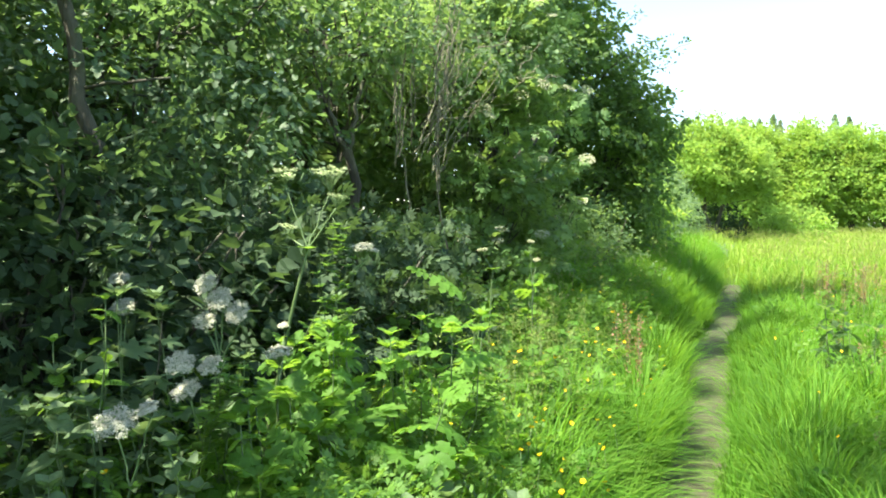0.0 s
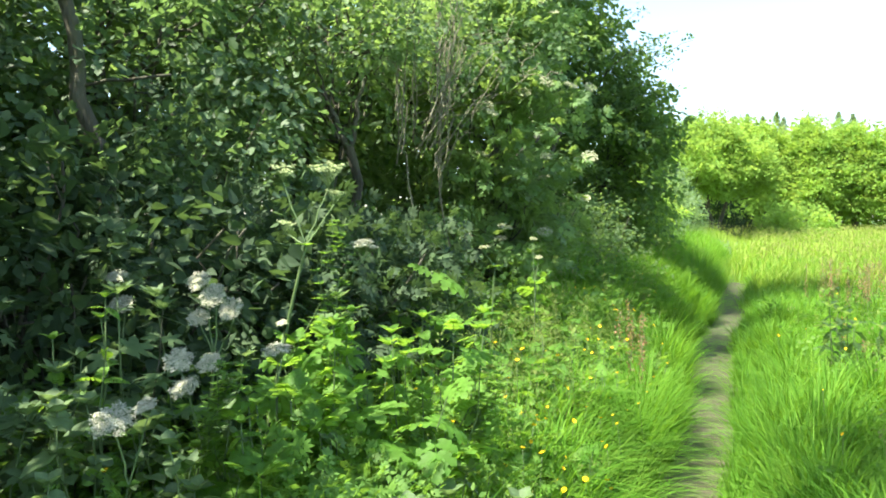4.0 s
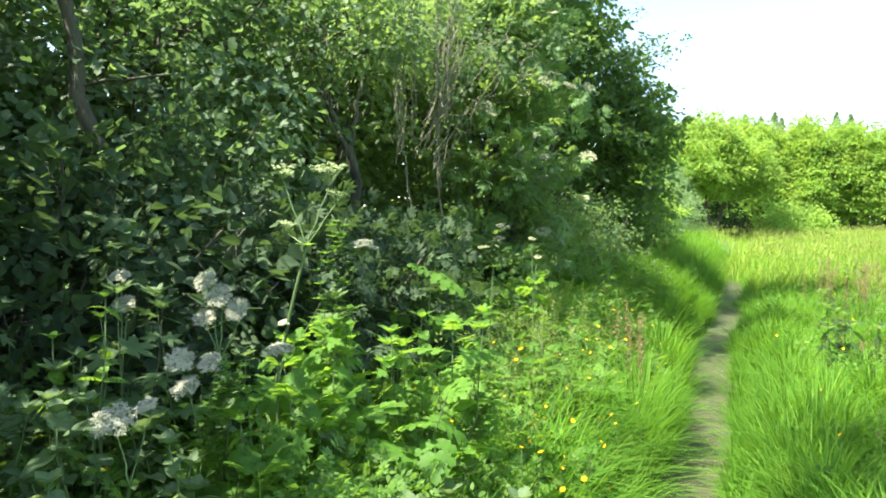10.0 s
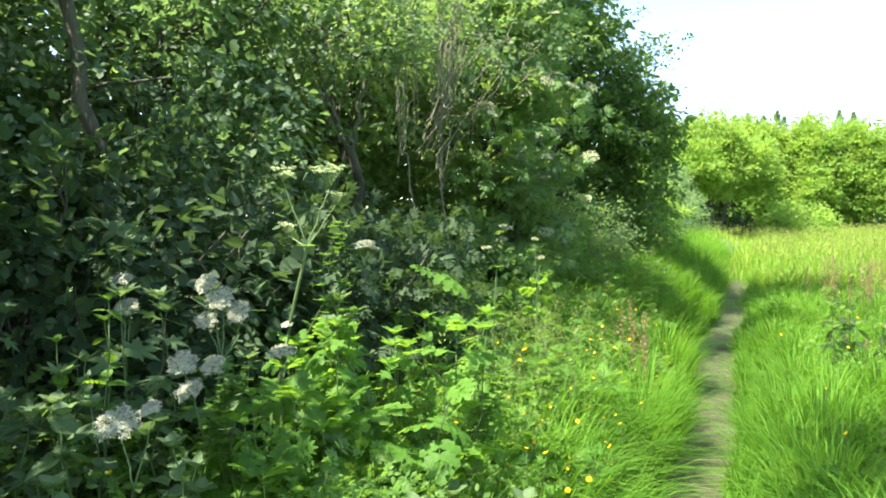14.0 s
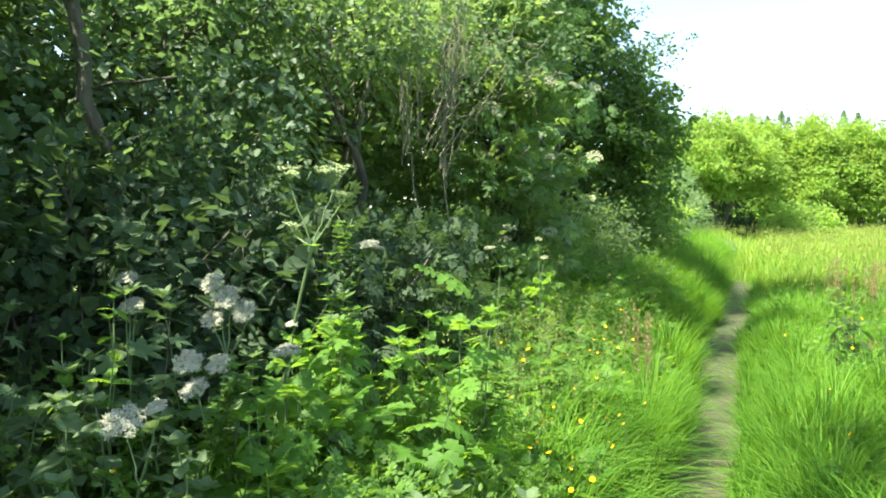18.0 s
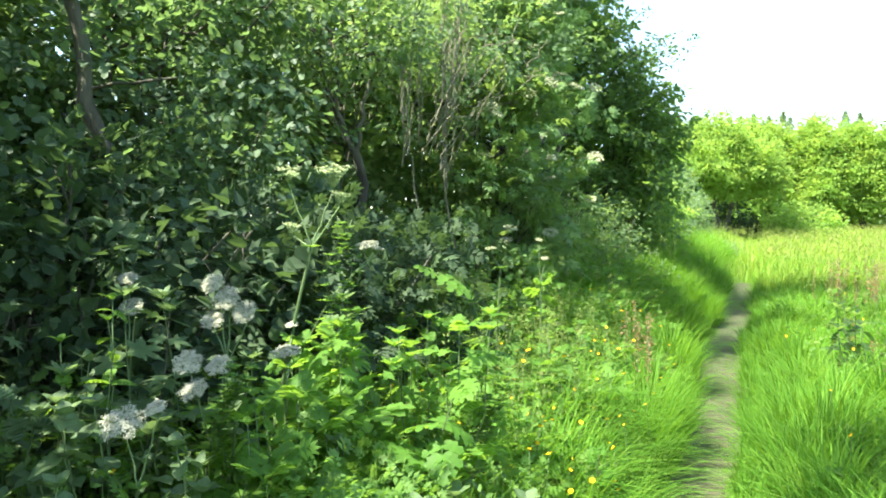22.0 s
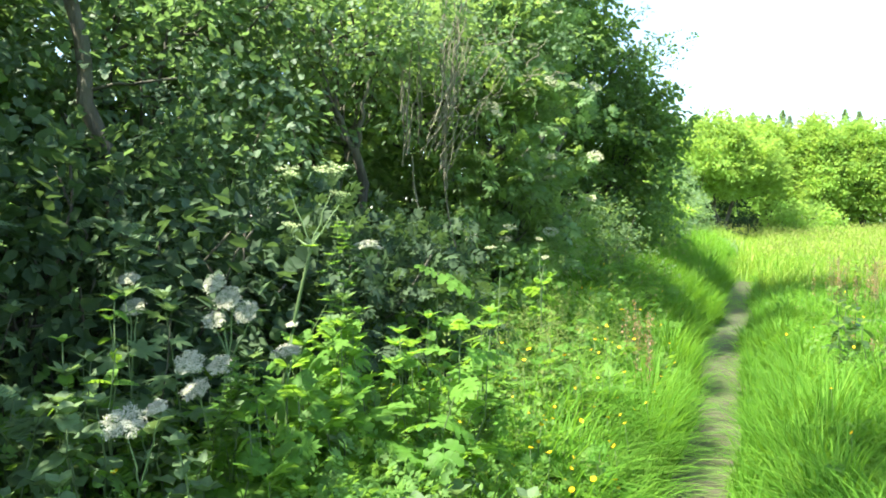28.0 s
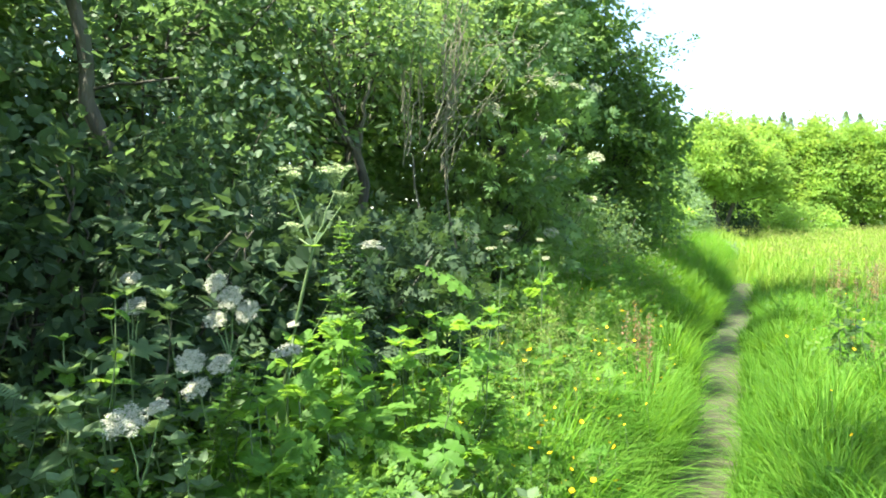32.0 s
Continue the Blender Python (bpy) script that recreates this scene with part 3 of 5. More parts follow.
    geo = strew(KITE, c, rng.normal(0, .3, c.shape) + [0, 0, 1], rng.normal(0, 1, c.shape), .03 + .0013 * y)
    tagged(part("meadow_seed_heads", geo, M_STRAW), "cream seed heads over the sunlit meadow", "grass", kind="stuff")
    # wispy panicles beside the hedge foot
    n = 90
    y = 3.5 + 2.2 * rng.random(n)
    x = .05 + .62 * rng.random(n) + .36 * (y - 3.9)
    geo = blades(x, y, rng.uniform(.55, .92, n), rng.uniform(.05, .3, n), np.full(n, .004), rng, 3)
    top = geo[0].reshape(n, -1, 3)[:, -1]
    c = np.repeat(top, 34, axis=0)
    off = rng.normal(0, 1, c.shape) * (.028, .028, .0)
    off[:, 2] = -rng.random(len(c)) * .20
    off[:, :2] *= (0.4 - off[:, 2:3] * 3.2)
    tips = strew(OVAL, c + off, rng.normal(0, .5, c.shape) + [0, 0, .8], rng.normal(0, 1, c.shape), rng.uniform(.008, .016, len(c)))
    tagged(part("panicle_grass", join([geo, tips]), M_SEED), "wispy yellow-green grass panicles at the hedge foot", "grass", kind="stuff")
    # grass in seed
    n = 1500
    y = 3.5 + 26 * rng.random(n)
    u = np.where(rng.random(n) < .2, -rng.uniform(.5, 1.7, n), rng.uniform(.9, 10, n))
    x = way(y) + u / .92
    culm, heads = [], []
    geo = blades(x, y, rng.uniform(.55, .9, n), rng.uniform(.05, .35, n), np.full(n, .004), rng, 3)
    top = geo[0].reshape(n, -1, 3)[:, -1]
    culm.append(geo)
    k = 10
    c = np.repeat(top, k, axis=0)
    w = rng.normal(0, .014, c.shape) + [0, 0, -.03]
    w[:, 2] += rng.uniform(-.09, .05, len(c))
    heads = strew(OVAL, c + w, rng.normal(0, .4, c.shape) + [0, 0, 1], rng.normal(0, 1, c.shape), rng.uniform(.012, .03, len(c)))
    tagged(part("seeding_grass", join([geo, heads]), M_SEED), "buff seed heads of tall grasses in the meadow", "grass", kind="stuff")


ground()
path()
grass()


# ---- the hedge, bush by bush along the path ----
def sprigs(ob):
    """Thin shoots with few leaves that stand out from a crown against the sky."""
    rng = np.random.default_rng(19)
    b = np.array(ob.location)
    for a, c in (((3.0, 12.4, 4.3), (3.85, 12.2, 4.75)), ((3.0, 12.4, 4.0), (4.0, 12.2, 4.3)), ((3.1, 12.4, 3.7), (3.95, 12.2, 3.75)), ((3.2, 12.4, 3.2), (4.05, 12.3, 3.35)),
                 ((2.7, 12.4, 4.7), (3.4, 12.2, 5.15)), ((3.2, 12.4, 4.2), (4.25, 12.2, 4.62)), ((2.9, 12.4, 4.4), (3.6, 12.2, 4.5))):
        line = bend(a, c, 7, .04, rng=rng)
        wood = tube(line - b, np.linspace(.008, .003, 7), 4)
        t = rng.uniform(.25, 1.05, 34)
        q = np.stack([np.interp(t * 6, range(7), line[:, k]) for k in range(3)], 1) - b + rng.normal(0, .07, (34, 3))
        sprig = part("sprig", wood, M_BARK, ob)
        part("leaves", strew(LOBED, q, rng.normal(0, 1, q.shape), rng.normal(0, 1, q.shape) + [0, 0, .6], rng.uniform(.05, .08, 34)), M_DARK, sprig)


def plates(ob, n):
    """Flat pale flower plates on the outside of an elder."""
    rng = np.random.default_rng(9)
    hexa = np.array([(0, 0, 0)] + [(math.cos(a) * .5, math.sin(a) * .5, .1) for a in np.linspace(0, 6.28, 6, endpoint=False)])
    hf = np.array([(0, k + 1, (k + 1) % 6 + 1) for k in range(6)])
    crown = ob.children[0].data
    co = np.empty(len(crown.vertices) * 3, np.float32)
    crown.vertices.foreach_get("co", co)
    co = co.reshape(-1, 3)
    out = co[(co[:, 1] < 0.2) & (co[:, 0] > -.9) & (co[:, 2] > .7)]
    order = out[rng.permutation(len(out))]
    made = []
    for q in order:
        reach = q[0] * .55 - q[1] * .8
        if reach < .66 or any(np.linalg.norm(q - m) < .24 for m in made):
            continue
        made.append(q)
        r = rng.random((90, 1)) ** .5 * rng.uniform(.05, .085)
        a = rng.uniform(0, 6.28, (90, 1))
        p = np.hstack([r * np.cos(a), r * np.sin(a), -3 * r * r]) + rng.normal(0, .004, (90, 3))
        geo = strew((hexa, hf), p, rng.normal(0, 1, p.shape) * (1, 1, .1), rng.normal(0, .3, p.shape) + [0, 0, 1], rng.uniform(.012, .02, 90))
        part("flower_plate", geo, M_FADED, ob, "faded cream flower plate", at=pose(q[0] + .06, q[1] - .10, q[2] + .04, rng.uniform(15, 60), rng.uniform(-10, 35), 0))
        if len(made) == n:
            break


def bare_wood(ob, parts_of):
    rng = np.random.default_rng(6)
    b = np.array(ob.location)
    for name, a, c, r0, r1, m in parts_of:
        g = tube(bend(a, c, 7, .025, rng=rng), np.linspace(r0, r1, 7), 7)
        part(name, (g[0] - b, g[1]), m, ob, smooth=True)


def hedge():
    g = "bushes of the hedge"
    # low thicket at the near end, beside and behind the standpoint
    shrub("hazel_bush", "dense dark green hazel bush in the hedge", "bush", (-2.6, -1.6, 0.2),
          [(-2.7, -1.6, 1.3, 1.1, 1.5, 1.5), (-3.2, -2.6, 1.8, 1.2, 1.3, 1.3)], OVAL, 0.10, M_MAPLE, 16, 14, .18, 31, group=g)
    # last three crown blobs are added out of view to shade flowers and hedge
    shrub("field_maple_bush", "shaded field maple bush with lobed dark leaves", "bush", (-2.7, 1.2, 0.2),
          [(-2.55, 1.0, 1.35, 1.0, 1.3, 1.35), (-2.75, 2.4, 1.6, 1.05, 1.2, 1.45), (-3.3, 1.7, 2.3, 1.1, 1.4, 1.1), (-2.5, 1.25, 3.05, .88, 1.0, .74), (-2.85, 2.8, 3.55, .85, .85, .68), (-1.98, 1.72, 3.2, .52, .55, .4)], LOBED, 0.070, M_MAPLE, 17, 20, .20, 32, .05, 4, 60, g, inner=.45, shelves=.85)
    leaning = shrub("field_maple_bush", "field maple bush with a leaning grey trunk in shade", "bush", (-2.45, 4.5, 0.2),
          [(-1.95, 4.2, 1.3, 1.1, 1.3, 1.3), (-2.2, 4.6, 2.7, 1.3, 1.4, 1.1), (-2.85, 5.45, 3.3, 1.3, 1.4, 1.25)], LOBED, 0.058, M_MAPLE, 27, 26, .21, 33, .045, 3, 60, g, inner=.45, shelves=.85)
    forked = shrub("hawthorn_bush", "hawthorn bush with a forked bare stem and small leaves", "bush", (-0.75, 6.2, 0.2),
          [(-0.75, 6.4, .95, 1.0, 1.0, .78), (-1.0, 6.25, 3.2, 1.3, 1.35, 0.75), (-1.9, 7.4, 3.5, 1.3, 1.4, .95)], LOBED, 0.052, M_HAW, 32, 26, .19, 34, .04, 3, 90, g, shelves=.85)
    shrub("hawthorn_bush", "sunlit crown of a hawthorn above bare stems", "bush", (0.1, 7.9, 0.2),
          [(0.0, 7.9, 1.2, 1.0, 1.1, 1.1), (-0.1, 8.0, 3.6, 1.5, 1.4, .95), (-0.6, 9.0, 4.1, 1.4, 1.4, .75)], LOBED, 0.055, M_HAW, 20, 27, .20, 35, .045, 3, 80, g, shelves=.85)
    elder = shrub("elder_bush", "elder bush with feathered leaves and pale flower plates", "bush", (0.45, 7.9, 0.2),
          [(0.5, 7.6, 1.2, 0.72, .9, 1.1), (0.55, 7.7, 2.4, 0.72, 1.0, 1.0), (0.3, 8.1, 3.6, .85, 1.0, .85)], FEATHER, 0.215, M_ELDER, 23, 8, .17, 36, .05, 3, 50, g, up=.7, shelves=.6)
    # dogwood and young elder take leaves darkened for the hedge's shade
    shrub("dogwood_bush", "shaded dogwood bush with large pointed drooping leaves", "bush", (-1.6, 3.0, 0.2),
          [(-1.5, 2.85, 1.3, .5, .42, .45), (-2.0, 3.05, 1.4, .6, .5, .45), (-1.05, 3.1, 1.2, .38, .34, .42)], from_base([(.2, .10), (.33, .28), (.29, .50), (.12, .80), (0, 1)]), 0.075, M_SHADED, 24, 13, .15, 43, .015, 4, 30, g, up=.35)
    shrub("elder_bush", "shaded young elder with drooping feathered leaves darkened for shade", "bush", (-1.15, 3.75, 0.2),
          [(-1.45, 3.55, 1.2, .55, .45, .70), (-.8, 3.95, .98, .5, .45, .58), (-.22, 4.7, .95, .42, .4, .55)], FEATHER, 0.17, M_SHADED, 40, 7, .16, 41, .02, 4, 40, g, up=.5)
    oak = shrub("oak_tree", "dark shaded young oak with a rounded crown", "tree", (2.2, 12.9, 0.2),
          [(2.55, 12.7, 2.3, 1.5, 1.6, 1.4), (2.25, 12.8, 3.8, 1.4, 1.4, 1.2), (1.25, 13.3, 5.7, 1.1, 1.4, 1.3), (1.75, 12.2, 4.7, .95, 1.0, 0.9), (3.1, 12.6, 3.0, .85, 1.0, .9), (1.4, 12.4, 2.0, 1.2, 1.4, 1.5), (0.9, 12.0, 4.6, 1.4, 1.5, 1.6)], OVAL, 0.10, M_DARK, 28, 26, .22, 37, .09, 5, 130, g, inner=.42)
    shrub("blackthorn_bush", "blackthorn bush at the foot of the hedge", "bush", (2.3, 10.8, 0.2),
          [(2.0, 10.5, 0.9, 0.9, 1.1, 0.9), (1.4, 9.8, 1.0, .8, 1.0, 1.0)], OVAL, 0.05, M_HAW, 40, 16, .14, 38, .03, 4, 40, g)
    shrub("hazel_bush", "pale green hazel bush catching the sun", "bush", (5.0, 18.3, 0.2),
          [(4.75, 17.0, 1.6, .75, 1.0, 1.0), (4.1, 16.6, 1.6, .9, 1.2, 1.4)], OVAL, 0.12, M_FAR, 26, 16, .2, 39, .04, 4, 40, g)
    for k, (y, top) in enumerate([(15.5, 4.2), (21.5, 3.6), (25, 3.4), (29, 3.8), (33, 4.2)]):
        x = float(way(y)) - 3.3
        shrub("hawthorn_bush", "bushy hawthorn further along the hedge", "bush", (x, y, 0.1),
              [(x, y, top * .38, 1.3, 1.9, top * .4), (x - .3, y + .6, top * .68, 1.2, 1.6, top * .33)], KITE, 0.11, M_HAW, 18, 15, .22, 50 + k, .05, 3, 30, g)
    plates(elder, 30)
    sprigs(oak)
    # tall ashes added with crowns out of view, only to shade the grass
    for k, (x, y, z, r, h, bx, by) in enumerate([(-.2, 7.0, 7.4, .75, .9, -2.1, 7.3), (-.70, 1.65, 7.5, .55, .6, -1.3, .3), (1.9, 10.4, 8.3, 1.15, 1.3, 0, 10.7)]):
        shrub("ash_tree", "added ash tree, crown out of view, that shades the grass", "tree", (bx, by, .1), [(x, y, z, r, r, h), (x - .5, y + .2, z - .4, r * .7, r * .7, h * .7)], OVAL, .09, M_HAW, 24, 15, .2, 140 + k, .07, 2, 24, "ashes over the hedge")
    bare_wood(leaning, [("trunk", (-1.60, 3.45, .25), (-1.68, 3.42, 2.0), .046, .040, M_BARK), ("trunk", (-1.68, 3.42, 1.98), (-1.86, 3.42, 2.9), .040, .030, M_BARK),
                        ("limb", (-1.74, 3.42, 2.2), (-1.28, 3.36, 2.24), .010, .006, M_BARK), ("dead_twig", (-1.16, 4.2, 1.98), (-1.02, 4.15, 2.26), .006, .003, M_DEAD), ("dead_twig", (-1.10, 4.2, 2.1), (-.98, 4.15, 2.2), .004, .002, M_DEAD)])
    bare_wood(forked, [("stem", (-.60, 5.5, .2), (-.70, 5.3, 2.1), .046, .036, M_BARK), ("limb", (-.70, 5.3, 2.08), (-.90, 5.25, 2.55), .024, .012, M_BARK), ("limb", (-.70, 5.3, 2.08), (-.58, 5.25, 2.6), .022, .011, M_BARK), ("limb", (-.81, 5.27, 2.33), (-.95, 5.3, 2.75), .013, .007, M_BARK), ("limb", (-.84, 5.25, 2.4), (-.80, 5.22, 2.8), .012, .006, M_BARK), ("dead_twig", (-1.1, 4.9, 1.85), (-.96, 4.85, 2.12), .009, .005, M_DEAD), ("dead_twig", (-1.05, 4.9, 1.98), (-1.06, 4.85, 2.2), .006, .004, M_DEAD),
                       ("dead_twig", (-.76, 5.2, 2.15), (-.95, 5.2, 2.6), .006, .003, M_DEAD)])
    # the hedge's thick back, which closes it against the light behind
    for k, (y, top) in enumerate([(-4.5, 3.0), (0.2, 3.2), (2.2, 3.5), (4.2, 3.9), (7.5, 4.0), (10.5, 5.0)]):
        x = float(way(y)) - 4.8
        shrub("hawthorn_bush", "old hawthorn in the depth of the hedge", "bush", (x, y, 0.1),
              [(x, y, top * .40, 1.2, 2.2, top * .42), (x, y + 1.0, top * .72, 1.2, 1.9, top * .3)], KITE, 0.17, M_HAW, 20, 12, .22, 60 + k, .07, 3, 40, g, inner=.5)


def far_trees():
    g = "trees at the meadow's far edge"
    shrub("willow_tree", "round bright green tree standing at the hedge's end", "tree", (15.9, 42.5, 0),
          [(15.9, 42.5, 4.7, 2.7, 2.6, 1.9), (15.4, 42.0, 6.1, 2.0, 2.0, 1.5), (18.4, 43.5, 4.4, 1.9, 2.2, 1.9), (13.4, 40.9, 4.8, 2.3, 2.4, 1.6)], KITE, 0.19, M_FAR, 16, 20, .36, 71, .16, 4, 60, g, floor=3.1)
    shrub("hazel_bush", "low sunlit bush before the far trees", "bush", (20.0, 45, 0),
          [(21.2, 45, 1.2, 1.5, 1.4, 1.1), (23.6, 46, 1.2, 1.5, 1.3, 1.1)], KITE, 0.22, M_FAR, 11, 13, .35, 72, .07, 3, 20, g, floor=.2)
    # leaf colour darkened to make the shaded hollow below the willow
    shrub("holly_bush", "holly bush darkened to fill the shaded hollow under a tree", "bush", (15.4, 42.8, 0),
          [(15.6, 45.0, 1.4, 1.7, .9, 1.6), (18.0, 45.6, 1.3, 1.6, .9, 1.5), (13.6, 44.4, 1.4, 1.5, .9, 1.6)], KITE, .2, M_SHADED, 12, 14, .3, 73, .08, 3, 20, g)
    rng = np.random.default_rng(8)
    for k in range(11):
        x, y = 17 + 3.6 * k + rng.uniform(-.8, .8), 64 + rng.uniform(-3, 3) - 0.03 * k * k
        top = rng.uniform(9.2, 10.4)
        blobs = [(x, y, top * .52, 2.4, 2.4, top * .34), (x + rng.uniform(-1, 1), y, top * .80, 1.7, 1.7, top * .20), (x + rng.uniform(-1.6, 1.6), y - 1.2, top * .36, 1.9, 1.6, top * .2)]
        shrub("ash_tree", "bright green broadleaved tree in the far wood", "tree", (x, y, 0), blobs, KITE, 0.28, M_FAR, 7.5, 17, .5, 80 + k, .16, 3, 26, g, floor=2.3, shelves=.5)
    for k, (x, y, top) in enumerate([(31.3, 62.5, 10.2), (26.0, 62.0, 10.3), (35.5, 61.5, 9.8)]):
        shrub("ash_tree", "bright green broadleaved tree in the far wood", "tree", (x, y, 0),
              [(x, y, top * .55, 2.1, 2.2, top * .36), (x + .4, y, top * .82, 1.5, 1.5, top * .19)], KITE, .28, M_FAR, 7.5, 17, .5, 120 + k, .16, 3, 26, g, floor=2.3, shelves=.5)
    for k in range(6):
        x, y = 20 + 7 * k + rng.uniform(-2, 2), 74 + rng.uniform(-2, 2)
        top = rng.uniform(10.2, 11.2)
        shrub("ash_tree", "green broadleaved tree deep in the far wood", "tree", (x, y, 0),
              [(x, y, top * .5, 4.0, 3.0, top * .45)], KITE, 0.42, M_FAR, 5, 14, .7, 100 + k, .15, 3, 12, g, floor=.3)


def conifer(x, y, top, seed):
    rng = np.random.default_rng(seed)
    ob = thing("conifer_tree", (x, y, 0), "pointed conifer in hazed pale green rising behind the wood", "tree", "conifers behind the wood")
    n = 900
    t = rng.random(n) ** .7
    z = top * (0.25 + 0.75 * t)
    r = (1 - t) * top * .30 * rng.uniform(.3, 1.1, n) + .01
    w = rng.uniform(0, 2 * np.pi, n)
    c = np.stack([r * np.cos(w), r * np.sin(w), z], 1)
    o = np.stack([np.cos(w), np.sin(w), np.full(n, .1)], 1)
    part("crown", foliage(c, o, 9, .09 + .34 * (1 - t), KITE, .15, rng, .5, .3), M_FIR_HAZED, ob)
    part("trunk", tube([(0, 0, -.1), (0, 0, top * .5), (0, 0, top)], [.2, .12, .02]), M_BARK, ob)


hedge()
far_trees()
for k, (x, y, top) in enumerate([(35.0, 86, 13.9), (37.0, 87, 14.3), (38.4, 86, 13.9), (39.6, 85, 14.3), (41.8, 88, 14.0), (44.3, 87, 14.2), (47.5, 86, 14.4), (49.8, 87, 14.3), (33.2, 85, 13.6)]):
    conifer(x, y, top + .25, 200 + k)


# ---- plants of the verge ----
def leaf_pose(pos, along, face, size):
    y = Vector(along).normalized()
    z = Vector(face)
    z = (z - y * z.dot(y)).normalized()
    x = y.cross(z)
    m = Matrix((x, y, z)).transposed().to_4x4()
    return Matrix.Translation(Vector(pos)) @ m @ Matrix.Scale(size, 4)


def leaf_mesh(name, geo, material):
    me = tri_mesh(name, *geo)
    me.polygons.foreach_set("use_smooth", np.ones(len(me.polygons), bool))
    me.materials.append(material)
    return me


NETTLE = leaf_mesh("toothed_leaf", jagged(6, .30, .12, 1, .30), M_HERB)
# nettle leaf again in a duller tone that stands for shade
NETTLE_SHADED = leaf_mesh("toothed_leaf_shaded", from_base([(.12, .04), (.25, .20), (.215, .24), (.26, .42), (.21, .47), (.20, .66), (.15, .70), (0, 1)]), M_BROAD)
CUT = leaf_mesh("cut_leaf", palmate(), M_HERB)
# cut leaf again, its shade likewise put into the colour
CUT_SHADED = leaf_mesh("cut_leaf_shaded", palmate(5, 100), M_BROAD)
LACE = leaf_mesh("finely_cut_leaf", FERN, M_HERB)


def coarse_leaf():
    """A large leaf of seven toothed leaflets on one stalk."""
    v, f = jagged(3, .40, .32, 1, .28)
    out = [tube([(0, 0, 0), (0, .35, .03), (0, .7, -.03)], .010, 4)]
    for y, a, s in ((.24, 68, .42), (.24, -68, .42), (.48, 58, .42), (.48, -58, .42), (.64, 0, .44), (.62, 36, .36), (.62, -36, .36)):
        w = math.radians(a)
        rot = np.array([(math.cos(w), -math.sin(w), 0), (math.sin(w), math.cos(w), 0), (0, 0, 1)])
        out.append(((v * s) @ rot.T + (0, y, .03 - .12 * y * y), f))
    return join(out)


HOG = leaf_mesh("coarse_cut_leaf", coarse_leaf(), M_HERB)
ROUND = leaf_mesh("heart_leaf", heart(), M_BROAD)
THORN = leaf_mesh("spiny_leaf", jagged(5, .26, .55, 1, .35), M_DARK)


def trifoliate():
    v, f = jagged(6, .36, .10, 1, .22)
    out = []
    for a, s, at in ((0, .62, .36), (68, .52, .30), (-68, .52, .30)):
        w = math.radians(a)
        rot = np.array([(math.cos(w), -math.sin(w), 0), (math.sin(w), math.cos(w), 0), (0, 0, 1)])
        out.append(((v * s) @ rot.T + (0, at, 0), f))
    out.append(tube([(0, 0, 0), (0, .18, .01), (0, .36, 0)], .012, 4))
    return join(out)


THREE = leaf_mesh("bramble_leaf", trifoliate(), M_BROAD)


def herb(name, label, at, tall, seed, mesh, size, pairs=5, lean=0.12, start=0.3, group="", stem_r=.004, wood=None):
    """A leafy stem with crossed pairs of leaves, smaller towards its tip."""
    rng = np.random.default_rng(seed)
    z0 = float(height(at[0], at[1]))
    ob = thing(name, (at[0], at[1], z0), label, "plant", group)
    w = rng.uniform(0, 6.28)
    top = np.array([math.cos(w) * lean, math.sin(w) * lean, tall])
    pts = bend((0, 0, -.02), top, 7, .02, rng=rng)
    part("stem", tube(pts, np.linspace(stem_r, stem_r * .5, 7), 5), wood or M_STEM, ob, smooth=True)
    for k in range(pairs):
        t = start + (1 - start) * (k + .5) / pairs
        t += rng.uniform(-.05, .05)
        q = np.array([np.interp(t * 6, range(7), pts[:, c]) for c in range(3)])
        s = size * (1.05 - 0.5 * (k / pairs) ** 2) * rng.uniform(.85, 1.15)
        for side in (0, math.pi):
            a = w + k * 1.57 + side + rng.uniform(-.3, .3)
            lift = rng.uniform(-.8, .4)
            along = (math.cos(a), math.sin(a), lift)
            part("leaf", mesh, None, ob, at=leaf_pose(q, along, (math.cos(a) * -lift + rng.normal(0, .38), math.sin(a) * -lift + rng.normal(0, .38), 1), s * rng.uniform(.75, 1.08)))
    for side in range(4):
        a = w + side * 1.57
        part("leaf", mesh, None, ob, at=leaf_pose(pts[-1], (math.cos(a), math.sin(a), .9), (-math.cos(a) * .6, -math.sin(a) * .6, 1), size * .5))
    return ob


